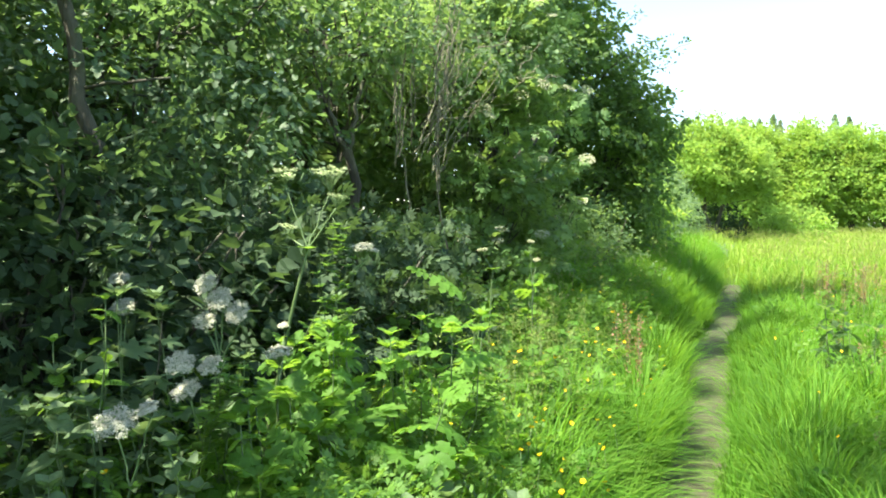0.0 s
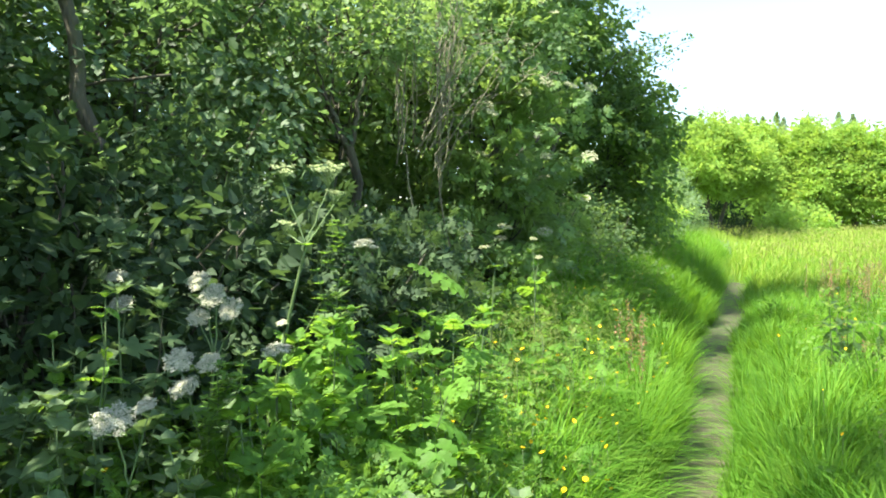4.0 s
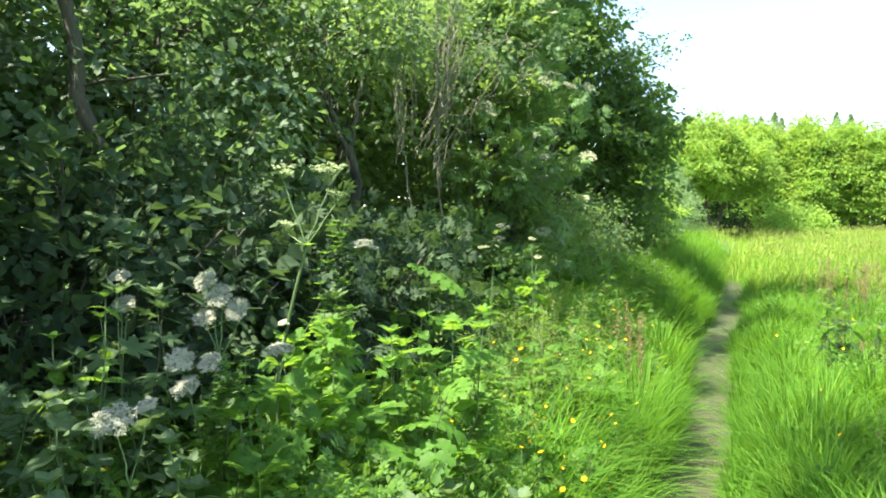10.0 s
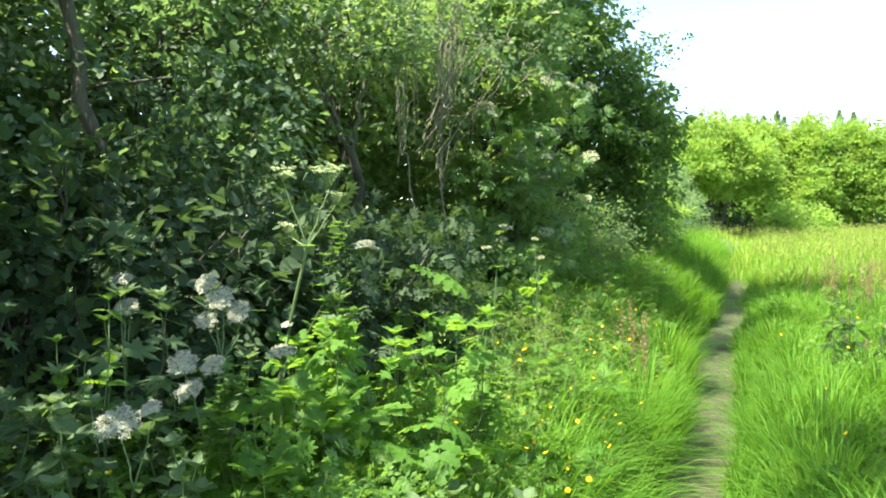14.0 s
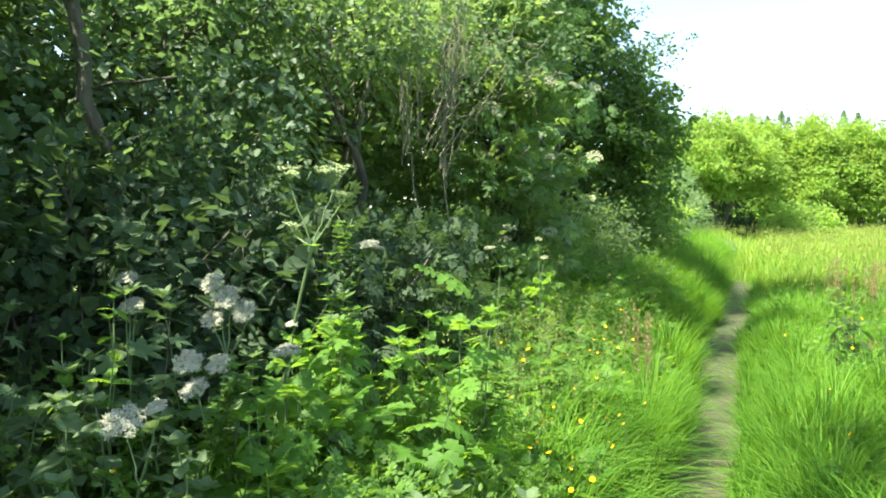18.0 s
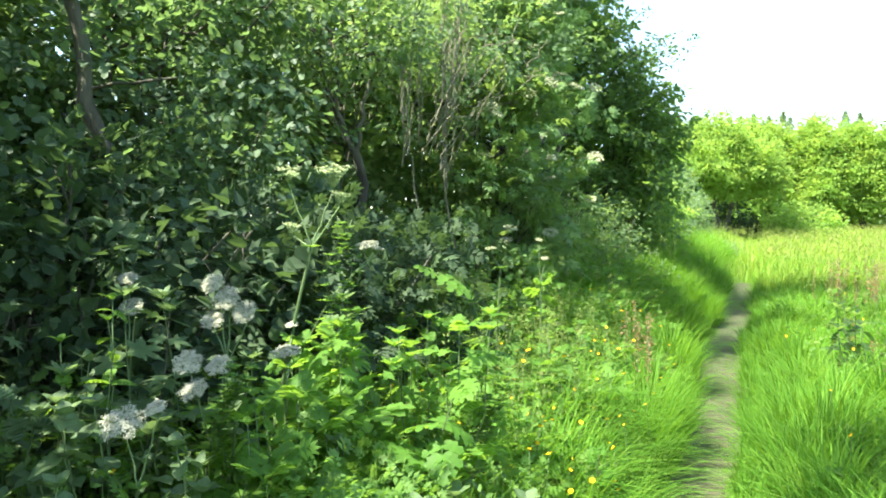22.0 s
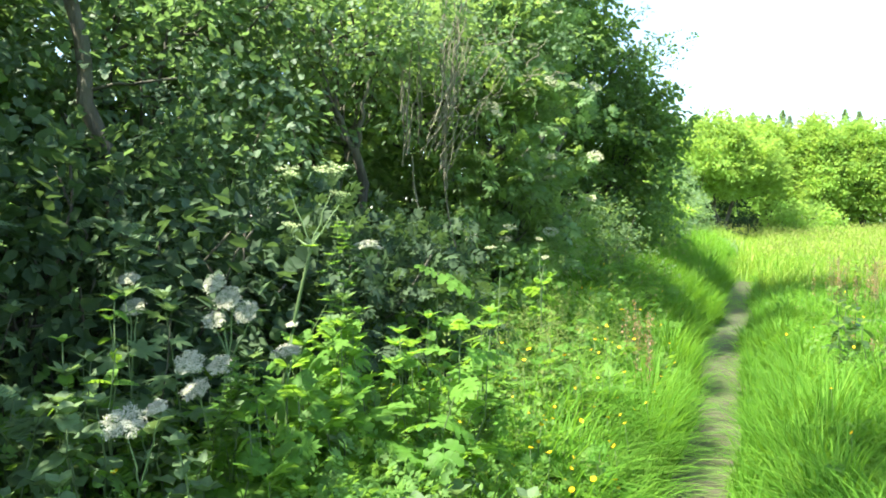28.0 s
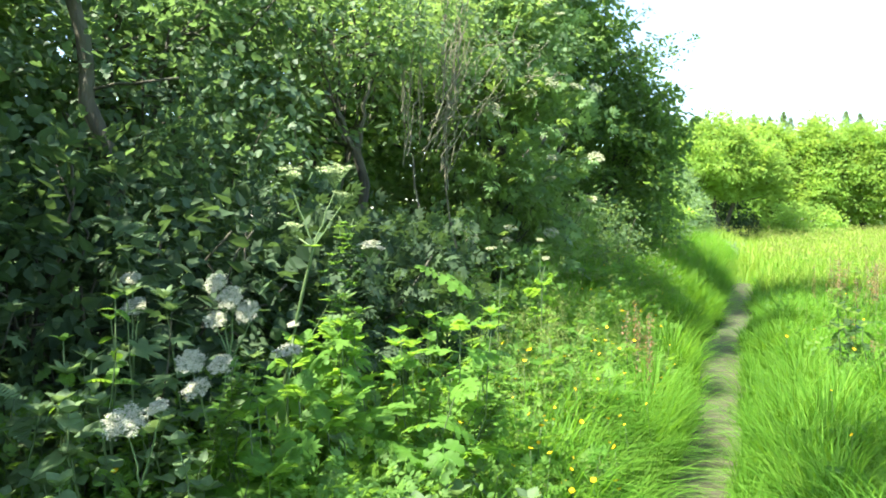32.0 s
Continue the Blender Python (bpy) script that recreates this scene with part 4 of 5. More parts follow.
def umbel_geo(dia, rng, rays=42, dome=.10, each=40, tight=.050):
    """A flower plate: ray stalks that rise from one point, each ending in a small plate of florets."""
    hexa = np.array([(0, 0, 0)] + [(math.cos(a) * .5, math.sin(a) * .5, .14) for a in np.linspace(0, 6.28, 6, endpoint=False)])
    hf = np.array([(0, k + 1, (k + 1) % 6 + 1) for k in range(6)])
    stalks, pos = [], []
    h = dia * .55
    for k in range(rays):
        r = dia * .5 * math.sqrt((k + .5) / rays) * .86
        a = k * 2.4 + rng.uniform(-.2, .2)
        c = np.array([r * math.cos(a), r * math.sin(a), -dome * dia * (2 * r / dia) ** 2 + rng.normal(0, .03 * dia)])
        stalks.append(tube([(0, 0, -h), (c[0] * .55, c[1] * .55, -h * .45), (c[0], c[1], c[2] - .06 * dia)], .0011, 3))
        n = each
        q = rng.normal(0, 1, (n, 3)) * (dia * tight, dia * tight, dia * .016) + c
        pos.append(q)
        for e in q[::4]:
            stalks.append(tube([(c[0], c[1], c[2] - .06 * dia), (e[0], e[1], e[2])], .0006, 3))
    pos = np.concatenate(pos)
    face = rng.normal(0, .4, pos.shape) + [0, 0, 1]
    flor = strew((hexa, hf), pos, rng.normal(0, 1, pos.shape) * (1, 1, .1), face, rng.uniform(.022, .040, len(pos)) * max(dia, .09))
    return join(stalks), flor


def hogweed(at, stem, heads, seed, label, leaves=3, material=None, group="flowering hogweed", thick=1.0):
    """at: foot; stem: points up to the main node; heads: (place, width, tilt towards -y in degrees)."""
    rng = np.random.default_rng(seed)
    z0 = float(height(at[0], at[1]))
    foot = np.array((at[0], at[1], z0))
    ob = thing("hogweed_plant", tuple(foot), label, "flowering plant", group)
    pts = np.array([(0, 0, -.03)] + [np.array(p) - foot for p in stem])
    t = np.linspace(0, 1, len(pts))
    fine = np.linspace(0, 1, 12)
    line = np.stack([np.interp(fine, t, pts[:, k]) for k in range(3)], 1)
    line[1:-1] = (line[:-2] + line[1:-1] * 2 + line[2:]) / 4
    part("stem", tube(line, np.linspace(.0072, .004, 12) * thick, 7), M_STEM, ob, smooth=True)
    node = line[-1]
    for place, wide, tilt in heads:
        p = np.array(place) - foot
        rot = pose(p[0], p[1], p[2], tilt, rng.uniform(-14, 14), rng.uniform(0, 360) * 0)
        stalks, flor = umbel_geo(wide, rng, 19, .02, 30, .038) if material == M_BUD else umbel_geo(wide, rng)
        low = np.array(rot @ Vector((0, 0, -wide * .55)))
        s = line[-1] if low[2] > line[-1][2] - .04 else line[np.argmin(np.abs(line[:, 2] - (low[2] - .22)))]
        branch = part("branch", tube(bend(s, low, 6, .012, rng=rng), np.linspace(.0032, .002, 6), 5), M_PALE, ob, smooth=True)
        u = part("umbel", flor, material or M_PETAL, ob, at=rot)
        part("ray_stalk", stalks, M_PALE, u)
    # leafy sheath at the node and cut leaves on the stem
    for k in range(5):
        a = k * 1.3 + rng.uniform(-.3, .3)
        part("bract", CUT, None, ob, at=leaf_pose(node, (math.cos(a), math.sin(a), .3), (0, 0, 1), rng.uniform(.035, .06)))
    for k in range(leaves):
        q = line[3 + 2 * k if 3 + 2 * k < 11 else 10]
        a = rng.uniform(0, 6.28)
        part("leaf", CUT, None, ob, at=leaf_pose(q, (math.cos(a), math.sin(a), .15), (0, 0, 1), rng.uniform(.16, .24)))
    return ob


def buttercup(x, y, top, seed):
    rng = np.random.default_rng(seed)
    z0 = float(height(x, y))
    ob = thing("buttercup", (x, y, z0), "yellow buttercup on a thin green stem", "flower", "buttercups of the verge")
    h = top - z0
    tip = (rng.normal(0, .04), rng.normal(0, .04), h)
    part("stem", tube(bend((0, 0, -.02), tip, 5, .03, rng=rng), .0014, 4), M_STEM, ob)
    part("flower", PETALS, None, ob, at=pose(*tip, rng.uniform(-5, 50), rng.uniform(-25, 25), rng.uniform(0, 360)) @ Matrix.Scale(rng.uniform(.6, .95), 4))


def petals():
    out = []
    v, f = fan(np.array([(0.001, 0, 0), (.006, .005, .003), (.0075, .011, .006), (0, .014, .008), (-.0075, .011, .006), (-.006, .005, .003)]), (0, .007, .0015))
    for k in range(5):
        w = k * 1.2566
        rot = np.array([(math.cos(w), -math.sin(w), 0), (math.sin(w), math.cos(w), 0), (0, 0, 1)])
        out.append((v @ rot.T, f))
    out.append(tube([(0, 0, 0), (0, 0, .004)], .0035, 6))
    return join(out)


PETALS = leaf_mesh("buttercup_flower", petals(), M_YELLOW)


def undergrowth():
    """Small leaves of many weeds that knit the verge together under the taller plants."""
    rng = np.random.default_rng(77)
    n = 2900
    y = 1.1 + 15 * rng.random(n) ** 2.0
    u = -(0.6 + 1.7 * rng.random(n))
    x = way(y) + u / .92
    top = np.interp(-u, [.4, .9, 1.4, 2.3], [.12, .32, .62, .8])
    c = np.stack([x, y, height(x, y) + top * (0.25 + 0.75 * rng.random(n) ** .6)], 1)
    o = unit(np.stack([np.full(n, .5), np.full(n, -.6), np.full(n, .6)], 1) + rng.normal(0, .3, (n, 3)))
    k = rng.random(n)
    k[(y > 6.3) & (u > -1.55)] = np.nan
    near = y < 2.7
    a, b = (k < .45) & ~near, (k >= .45) & ~near
    geo = [foliage(c[a], o[a], 12, .09, OVAL, .05, rng, .8, .8, .1), foliage(c[b], o[b], 9, .10, LOBED, .062, rng, .8, .8, .1)]
    a, b = (k < .45) & near, (k >= .45) & near
    geo += [foliage(c[a], o[a], 12, .07, KITE, .036, rng, .8, .8, .1), foliage(c[b], o[b], 6, .09, FEATHER, .085, rng, .8, .8, .1)]
    tagged(part("undergrowth", join(geo), M_UNDER), "tangled green weeds filling the verge below the hedge", "weeds", kind="stuff")
    stalks = []
    for q in c[::4]:
        stalks.append(tube(bend((q[0] + rng.normal(0, .05), q[1] + rng.normal(0, .05), float(height(q[0], q[1])) - .02), q, 4, .04, rng=rng), .002, 3))
    tagged(part("weed_stalks", join(stalks), M_STEM), "thin green stalks of the weeds in the verge", "weeds", kind="stuff")


def low_weeds():
    """Mounds of small leaves among the grass between the path and the taller plants."""
    rng = np.random.default_rng(78)
    n = 2700
    y = 1.75 + 8 * rng.random(n) ** 1.5
    u = -(0.26 + .85 * rng.random(n))
    x = way(y) + u / .92
    top = np.interp(-u, [.25, .6, 1.1], [.10, .28, .42]) * rng.uniform(.6, 1.25, n) * np.interp(y, [2.0, 3.2], [1.4, 1.0])
    c = np.stack([x, y, height(x, y) + top], 1)
    o = unit(rng.normal(0, .5, (n, 3)) + [0.1, -.3, 1])
    k = rng.random(n)
    far = 240
    y2 = 3.2 + 7 * rng.random(far)
    u2 = .5 + 3.2 * rng.random(far)
    x2 = way(y2) + u2 / .92
    c = np.vstack([c, np.stack([x2, y2, height(x2, y2) + rng.uniform(.2, .42, far)], 1)])
    o = np.vstack([o, unit(rng.normal(0, .5, (far, 3)) + [0, -.2, 1])])
    k = np.concatenate([k, rng.random(far)])
    near = c[:, 1] < 3.3
    k[near & (c[:, 0] < .25) & (rng.random(len(k)) < .55)] = np.nan
    a, b = (k < .5) & ~near, (k >= .5) & ~near
    geo = [foliage(c[a], o[a], 16, .06, LOBED, .042, rng, 1.0, 1.0, .1), foliage(c[b], o[b], 16, .06, OVAL, .036, rng, 1.0, 1.0, .1)]
    a, b = (k < .5) & near, (k >= .5) & near
    geo += [foliage(c[a], o[a], 7, .07, FEATHER, .075, rng, 1.0, 1.0, .1), foliage(c[b], o[b], 14, .06, OVAL, .026, rng, 1.0, 1.0, .1)]
    tagged(part("low_weeds", join(geo), M_UNDER), "small-leaved weeds in low mounds among the grass", "weeds", kind="stuff")


low_weeds()


def tangle():
    """Bare pale stems of an old climber that hang through the hedge."""
    rng = np.random.default_rng(5)
    ob = thing("climber_tangle", (-0.05, 5.9, 0.2), "bare pale tangled stems of a dead climber in the hedge", "climber")
    b = np.array((-0.05, 5.9, 0.2))
    def cane(low, high, r0, r1, wobble=.03, twigs=0):
        line = bend(low, high, 8, wobble, rng=rng)
        stem = part("stem", (lambda g: (g[0] - b, g[1]))(tube(line, np.linspace(r0, r1, 8), 5)), M_DEAD, ob, smooth=True)
        for j in range(twigs):
            q = line[rng.integers(3, 7)]
            tip = q + rng.normal(0, 1, 3) * (.14, .06, .05) + [0, 0, .16]
            part("twig", (lambda g: (g[0] - b, g[1]))(tube(bend(q, tip, 5, .06, rng=rng), np.linspace(r1 * .8, r1 * .35, 5), 4)), M_DEAD, stem, smooth=True)

    # upright stems that lean apart towards their tops
    for k in range(9):
        x = rng.uniform(-.36, -.20)
        cane((x, rng.uniform(5.1, 5.5), rng.uniform(1.95, 2.35)), (x + rng.uniform(-.02, .12), rng.uniform(5.1, 5.5), rng.uniform(2.65, 3.15)), rng.uniform(.004, .011), .003, .025, 1)
    for k in range(20):
        x = rng.uniform(-.12, .10)
        t = rng.random()
        cane((x, rng.uniform(5.1, 5.5), rng.uniform(1.8, 2.75)), (x + .02 + .24 * t, rng.uniform(5.1, 5.5), rng.uniform(2.8, 3.7)), rng.uniform(.003, .007), .0022, .03, 2)
    # slanting stems that rise towards the elder
    for k in range(11):
        x = rng.uniform(-.24, .0)
        cane((x, rng.uniform(5.1, 5.4), rng.uniform(1.85, 2.5)), (x + rng.uniform(.3, .62), rng.uniform(5.1, 5.5), rng.uniform(2.5, 2.85)), rng.uniform(.003, .006), .002, .035, 2)
    for k in range(7):
        x, z = rng.uniform(.2, .65), rng.uniform(2.4, 2.9)
        cane((x, 5.4, z), (x + rng.uniform(-.05, .3), 5.35, z + rng.uniform(-.12, .3)), .005, .0022, .05, 1)
    for k in range(6):
        x, z = rng.uniform(-.35, .1), rng.uniform(2.2, 2.6)
        cane((x, 5.4, z), (x + rng.uniform(.2, .4), 5.3, z + rng.uniform(-.08, .10)), .004, .002, .07)
    for x in (-.28, -.05):
        cane((x + .05, 5.9, .15), (x, 5.4, 2.05), .009, .007, .04)


def bramble(at, way_to, tall, seed, n=11, size=.15):
    rng = np.random.default_rng(seed)
    z0 = float(height(at[0], at[1]))
    ob = thing("bramble", (at[0], at[1], z0), "arching bramble cane with toothed green leaves in threes", "plant", "brambles before the hedge")
    t = np.linspace(0, 1, 10)[:, None]
    end = np.array([way_to[0], way_to[1], 0.0])
    pts = end * t + np.array([0, 0, 1]) * tall * np.sin(t * 2.3) / .95 + rng.normal(0, .02, (10, 3)) * t
    part("cane", tube(pts, np.linspace(.006, .0025, 10), 5), M_STEM, ob, smooth=True)
    for k in range(n):
        s = 2.5 + 6.4 * (k + .5) / n
        q = np.array([np.interp(s, range(10), pts[:, c]) for c in range(3)])
        a = rng.uniform(-2.6, .6)
        part("leaf", THREE, None, ob, at=leaf_pose(q, (math.cos(a), math.sin(a), rng.uniform(-.2, .4)), (rng.normal(.2, .3), rng.normal(-.4, .3), 1), size * rng.uniform(.75, 1.15)))
    return ob


def sorrel(x, y, tall, seed):
    rng = np.random.default_rng(seed)
    z0 = float(height(x, y))
    ob = thing("sorrel_plant", (x, y, z0), "rusty seed spike of sorrel standing in the grass", "plant", "sorrel in the grass")
    tip = np.array((rng.normal(0, .05), rng.normal(0, .05), tall))
    pts = bend((0, 0, -.02), tip, 6, .02, rng=rng)
    part("stem", tube(pts, .0022, 4), M_STEM, ob)
    n = 150
    t = rng.uniform(.5, 1, n)
    q = np.stack([np.interp(t * 5, range(6), pts[:, c]) for c in range(3)], 1) + rng.normal(0, .014, (n, 3))
    tagged(part("seed_head", strew(OVAL, q, rng.normal(0, 1, (n, 3)) + [0, 0, .6], rng.normal(0, 1, (n, 3)), rng.uniform(.008, .018, n)), M_RUST, ob, "rust-brown seed spike"), kind="stuff")


def goosegrass(at, low, high, seed, n=5):
    """Thin climbing stems with whorls of narrow bright leaves."""
    rng = np.random.default_rng(seed)
    z0 = float(height(at[0], at[1]))
    b = np.array((at[0], at[1], z0))
    ob = thing("goosegrass", tuple(b), "bright green scrambling goosegrass with whorled narrow leaves", "plant", "goosegrass on the verge")
    for k in range(n):
        tip = np.array(high) + rng.normal(0, .035, 3)
        mid = np.array(low) + rng.normal(0, .025, 3)
        pts = np.vstack([bend((0, 0, -.02), mid - b, 4, .03, rng=rng)[:-1], bend(mid - b, tip - b, 8, .05, rng=rng)])
        stem = part("stem", tube(pts, .0015, 4), M_STEM, ob)
        w = []
        for s in np.arange(3, 9.8, .55):
            q = np.array([np.interp(s, range(11), pts[:, c]) for c in range(3)])
            a = np.linspace(0, 6.28, 7)[:6] + rng.uniform(0, 1)
            d = np.stack([np.cos(a), np.sin(a), np.full(6, .35)], 1) + rng.normal(0, .15, (6, 3))
            w.append(strew(OVAL, np.repeat(q[None], 6, 0), d, np.tile((0, 0, 1.0), (6, 1)), rng.uniform(.022, .036, 6)))
        part("leaves", join(w), M_UNDER, stem)
    return ob


GOOSE = [goosegrass((-.50, 2.72), (-.42, 2.7, 1.0), (-.38, 2.68, 1.55), 1, 5), goosegrass((-.75, 2.2), (-.72, 2.15, .8), (-.62, 2.1, 1.12), 2), goosegrass((.1, 2.9), (.12, 2.85, .7), (.2, 2.8, .95), 3)]

# flowering hogweed, the tall one first
TALL = hogweed((-0.74, 2.62), [(-.66, 2.6, .75), (-.555, 2.6, 1.25), (-.50, 2.6, 1.46)],
               [((-.42, 2.6, 1.75), .15, 16), ((-.578, 2.6, 1.745), .10, 25), ((-.385, 2.58, 1.655), .085, 5), ((-.585, 2.66, 1.545), .08, 12)],
               1, "tall flowering hogweed with greenish white flower plates", 2, M_BUD, thick=1.25)
SECOND = hogweed((-.70, 2.8), [(-.60, 2.72, 1.0), (-.46, 2.7, 1.25)], [((-.31, 2.7, 1.47), .10, 15), ((-.275, 2.72, 1.455), .06, 10)], 2, "slender hogweed with a small white flower plate", 2, thick=.5)
HEADS = [hogweed((-.88, 2.5), [(-.82, 2.45, .8), (-.76, 2.4, 1.08)],
                 [((-.79, 2.35, 1.355), .085, 48), ((-.738, 2.33, 1.308), .095, 52), ((-.678, 2.32, 1.262), .09, 50), ((-.794, 2.35, 1.233), .08, 40)], 3, "hogweed with four tilted white flower plates in shade", 3),
         hogweed((-.86, 2.3), [(-.80, 2.2, .6), (-.74, 2.16, .86)],
                 [((-.785, 2.1, 1.141), .095, 42), ((-.70, 2.12, 1.128), .085, 38), ((-.756, 2.06, 1.07), .095, 30)], 4, "hogweed with clustered white flower plates in shade", 2),
         hogweed((-1.0, 2.05), [(-.92, 1.96, .6), (-.87, 1.94, .82)], [((-.892, 1.9, 1.018), .125, 32), ((-.811, 1.92, 1.05), .065, 30)], 5, "low hogweed with one broad white flower plate", 2),
         hogweed((-.62, 2.5), [(-.58, 2.45, .7), (-.57, 2.42, .95)], [((-.562, 2.4, 1.121), .105, 14), ((-.588, 2.6, 1.18), .05, 18)], 6, "hogweed with flat white flower plates among leaves", 2),
         hogweed((-1.2, 2.6), [(-1.17, 2.55, .8), (-1.14, 2.5, 1.08)], [((-1.133, 2.5, 1.262), .095, 40), ((-1.153, 2.52, 1.362), .08, 30)], 7, "shaded hogweed with two dull white flower plates", 2),
         hogweed((.24, 4.25), [(.28, 4.2, .9), (.30, 4.2, 1.28)], [((.24, 4.2, 1.40), .07, 10)], 8, "budding hogweed with a small faded flower plate", 3, M_FADED),
         hogweed((.66, 5.1), [(.64, 5.0, .8), (.64, 5.0, 1.12)], [((.63, 5.0, 1.43), .06, 20), ((.67, 5.0, 1.30), .055, 30)], 9, "hogweed with small faded flower plates before the hedge", 2, M_FADED)]

LEAFY = []
for k in range(27):
    rng_ = np.random.default_rng(300 + k)
    x, y = -.55 + .60 * rng_.random() - .16 * (k % 3 == 1), 2.35 + .75 * rng_.random()
    LEAFY.append(herb("cut_leaved_plant", "sunlit leafy plant with deeply cut bright green leaves", (x, y), rng_.uniform(.72, .98), 300 + k, (CUT, HOG, NETTLE)[k % 3], (.135, .19, .12)[k % 3], 5, .14, .45, "leafy plants before the hedge"))
for k in range(26):
    rng_ = np.random.default_rng(340 + k)
    y = 2.75 + 1.6 * rng_.random()
    u = -rng_.uniform(.8, 1.3)
    tall = .10 + .42 * (-u)
    LEAFY.append(herb("nettle", "young stinging nettle with toothed green leaves", (float(way(y)) + u / .92, y), tall * rng_.uniform(.8, 1.15), 340 + k, NETTLE, .075, 6, .07, .2, "nettles of the verge"))
for k in range(20):
    rng_ = np.random.default_rng(380 + k)
    y = 3.6 + 4.5 * rng_.random()
    u = -rng_.uniform(.9, 1.7)
    LEAFY.append(herb("nettle", "stinging nettle standing before the hedge", (float(way(y)) + u / .92, y), rng_.uniform(.45, .75), 380 + k, NETTLE, .09, 6, .07, .2, "nettles of the verge"))
# feathery plants that heap up along the verge
def cow_parsley(x, y, tall, seed):
    rng = np.random.default_rng(seed)
    z0 = float(height(x, y))
    ob = thing("cow_parsley", (x, y, z0), "feathery yellow-green cow parsley gone to seed in the verge", "plant", "cow parsley of the verge")
    for k in range(2):
        tip = np.array((rng.normal(0, .07), rng.normal(0, .07), tall * rng.uniform(.85, 1.1)))
        pts = bend((0, 0, -.02), tip, 6, .03, rng=rng)
        part("stem", tube(pts, np.linspace(.003, .0015, 6), 4), M_STEM, ob)
        for j in range(6):
            t = rng.uniform(.35, 1.0)
            q = np.array([np.interp(t * 5, range(6), pts[:, c]) for c in range(3)])
            a = rng.uniform(0, 6.28)
            part("leaf", LACE, None, ob, at=leaf_pose(q, (math.cos(a), math.sin(a), rng.uniform(.0, .9)), (rng.normal(0, .3), rng.normal(-.2, .3), 1), rng.uniform(.10, .19) * (1.25 - .5 * t)))
    n = 46
    rays = np.stack([rng.normal(0, .045, n), rng.normal(0, .045, n), rng.normal(0, .014, n)], 1) + tip
    tagged(part("seed_head", strew(OVAL, rays, rng.normal(0, .4, (n, 3)) + [0, 0, 1], rng.normal(0, 1, (n, 3)), rng.uniform(.007, .012, n)), M_SEED, ob), kind="stuff")


for k in range(150):
    rng_ = np.random.default_rng(800 + k)
    y = 2.4 + 6.5 * rng_.random() ** 1.6
    u = -rng_.uniform(.36, 1.25)
    x = float(way(y)) + u / .92
    cow_parsley(x, y, (.22 + .30 * (-u)) * rng_.uniform(.8, 1.25) * (1 + .3 * float(mounds(x, y))), 800 + k)
# brighter leaf tone stands in for sun on these nettles in the shade
for k, (x, y, tall) in enumerate([(-1.08, 2.12, 1.12), (-1.0, 2.16, 1.05), (-1.15, 2.05, 1.0), (-.58, 2.05, .82), (-.52, 2.12, .78), (-.64, 2.0, .76)]):
    herb("nettle", "nettle with sunlit-tone leaves among dark leaves", (x, y), tall, 960 + k, NETTLE, .085, 7, .06, .35, "nettles of the verge")
def tussock(x, y, tall, wide, seed, lean_to=0.0, n=520):
    """A fountain of grass: long blades that rise together and arch outwards; lean_to: how far it tips over the path, east-wards."""
    rng = np.random.default_rng(seed)
    z0 = float(height(x, y))
    ob = thing("grass_tussock", (x, y, z0), "dense tussock of long arching green grass at the path's edge", "grass", "tussocks beside the path")
    a, r = rng.uniform(0, 6.28, n), wide * rng.random(n) ** .6
    px, py = x + r * np.cos(a), y + r * np.sin(a)
    up = tall * (1.15 - .55 * (r / wide) ** 2) * rng.uniform(.55, 1.1, n)
    turn = np.arctan2(np.sin(a) * r, np.cos(a) * r + lean_to * wide) + rng.normal(0, .8, n)
    lean = .12 + .5 * (r / wide) + rng.uniform(0, .3, n)
    for q in range(3):
        c = (a // 2.1 == q)
        v, f = blades(px[c], py[c], up[c], lean[c], np.full(int(c.sum()), np.clip(.0075 + .0007 * y, .008, .016)), rng, 4, turn=turn[c])
        tagged(part("grass_clump", (v - (x, y, z0), f), M_GRASS, ob), kind="stuff")


# heaps on the hedge side, whose shade bars the path, and fountains on the meadow side
for k, (y, u, tall, wide) in enumerate([(2.75, -.62, .46, .18), (3.0, -.74, .5, .2), (2.85, -.46, .42, .18), (3.35, -.82, .5, .2), (2.6, -.80, .46, .16), (3.1, -.50, .42, .18), (3.6, -.45, .44, .18), (4.25, -.36, .66, .20), (4.5, -.34, .72, .22), (4.85, -.35, .72, .22), (5.15, -.42, .60, .22), (6.30, -.38, .72, .24), (6.55, -.42, .76, .24), (8.15, -.42, .80, .26),
                                        (8.45, -.44, .82, .26), (10.5, -.50, .60, .28), (11.0, -.70, .62, .28), (13.3, -.50, 1.0, .36), (13.9, -.56, 1.05, .36), (14.6, -.6, 1.05, .4), (15.4, -.8, 1.0, .5)]):
    tussock(float(way(y)) + u / .92, y, tall * .9, wide, 1500 + k, .0, 240 if k < 5 else 330)
for k, (y, u, tall, wide) in enumerate([(3.4, .62, .50, .26), (3.9, .55, .52, .26), (4.35, .72, .62, .30), (4.7, .50, .50, .22), (4.9, 1.15, .60, .30), (5.6, .62, .50, .26), (5.2, 1.7, .5, .3), (6.6, .7, .5, .28), (7.6, .66, .5, .28), (9.0, .72, .5, .3), (6.9, 1.6, .5, .3)]):
    tussock(float(way(y)) + u / .92, y, tall, wide, 1540 + k, .0, 560)
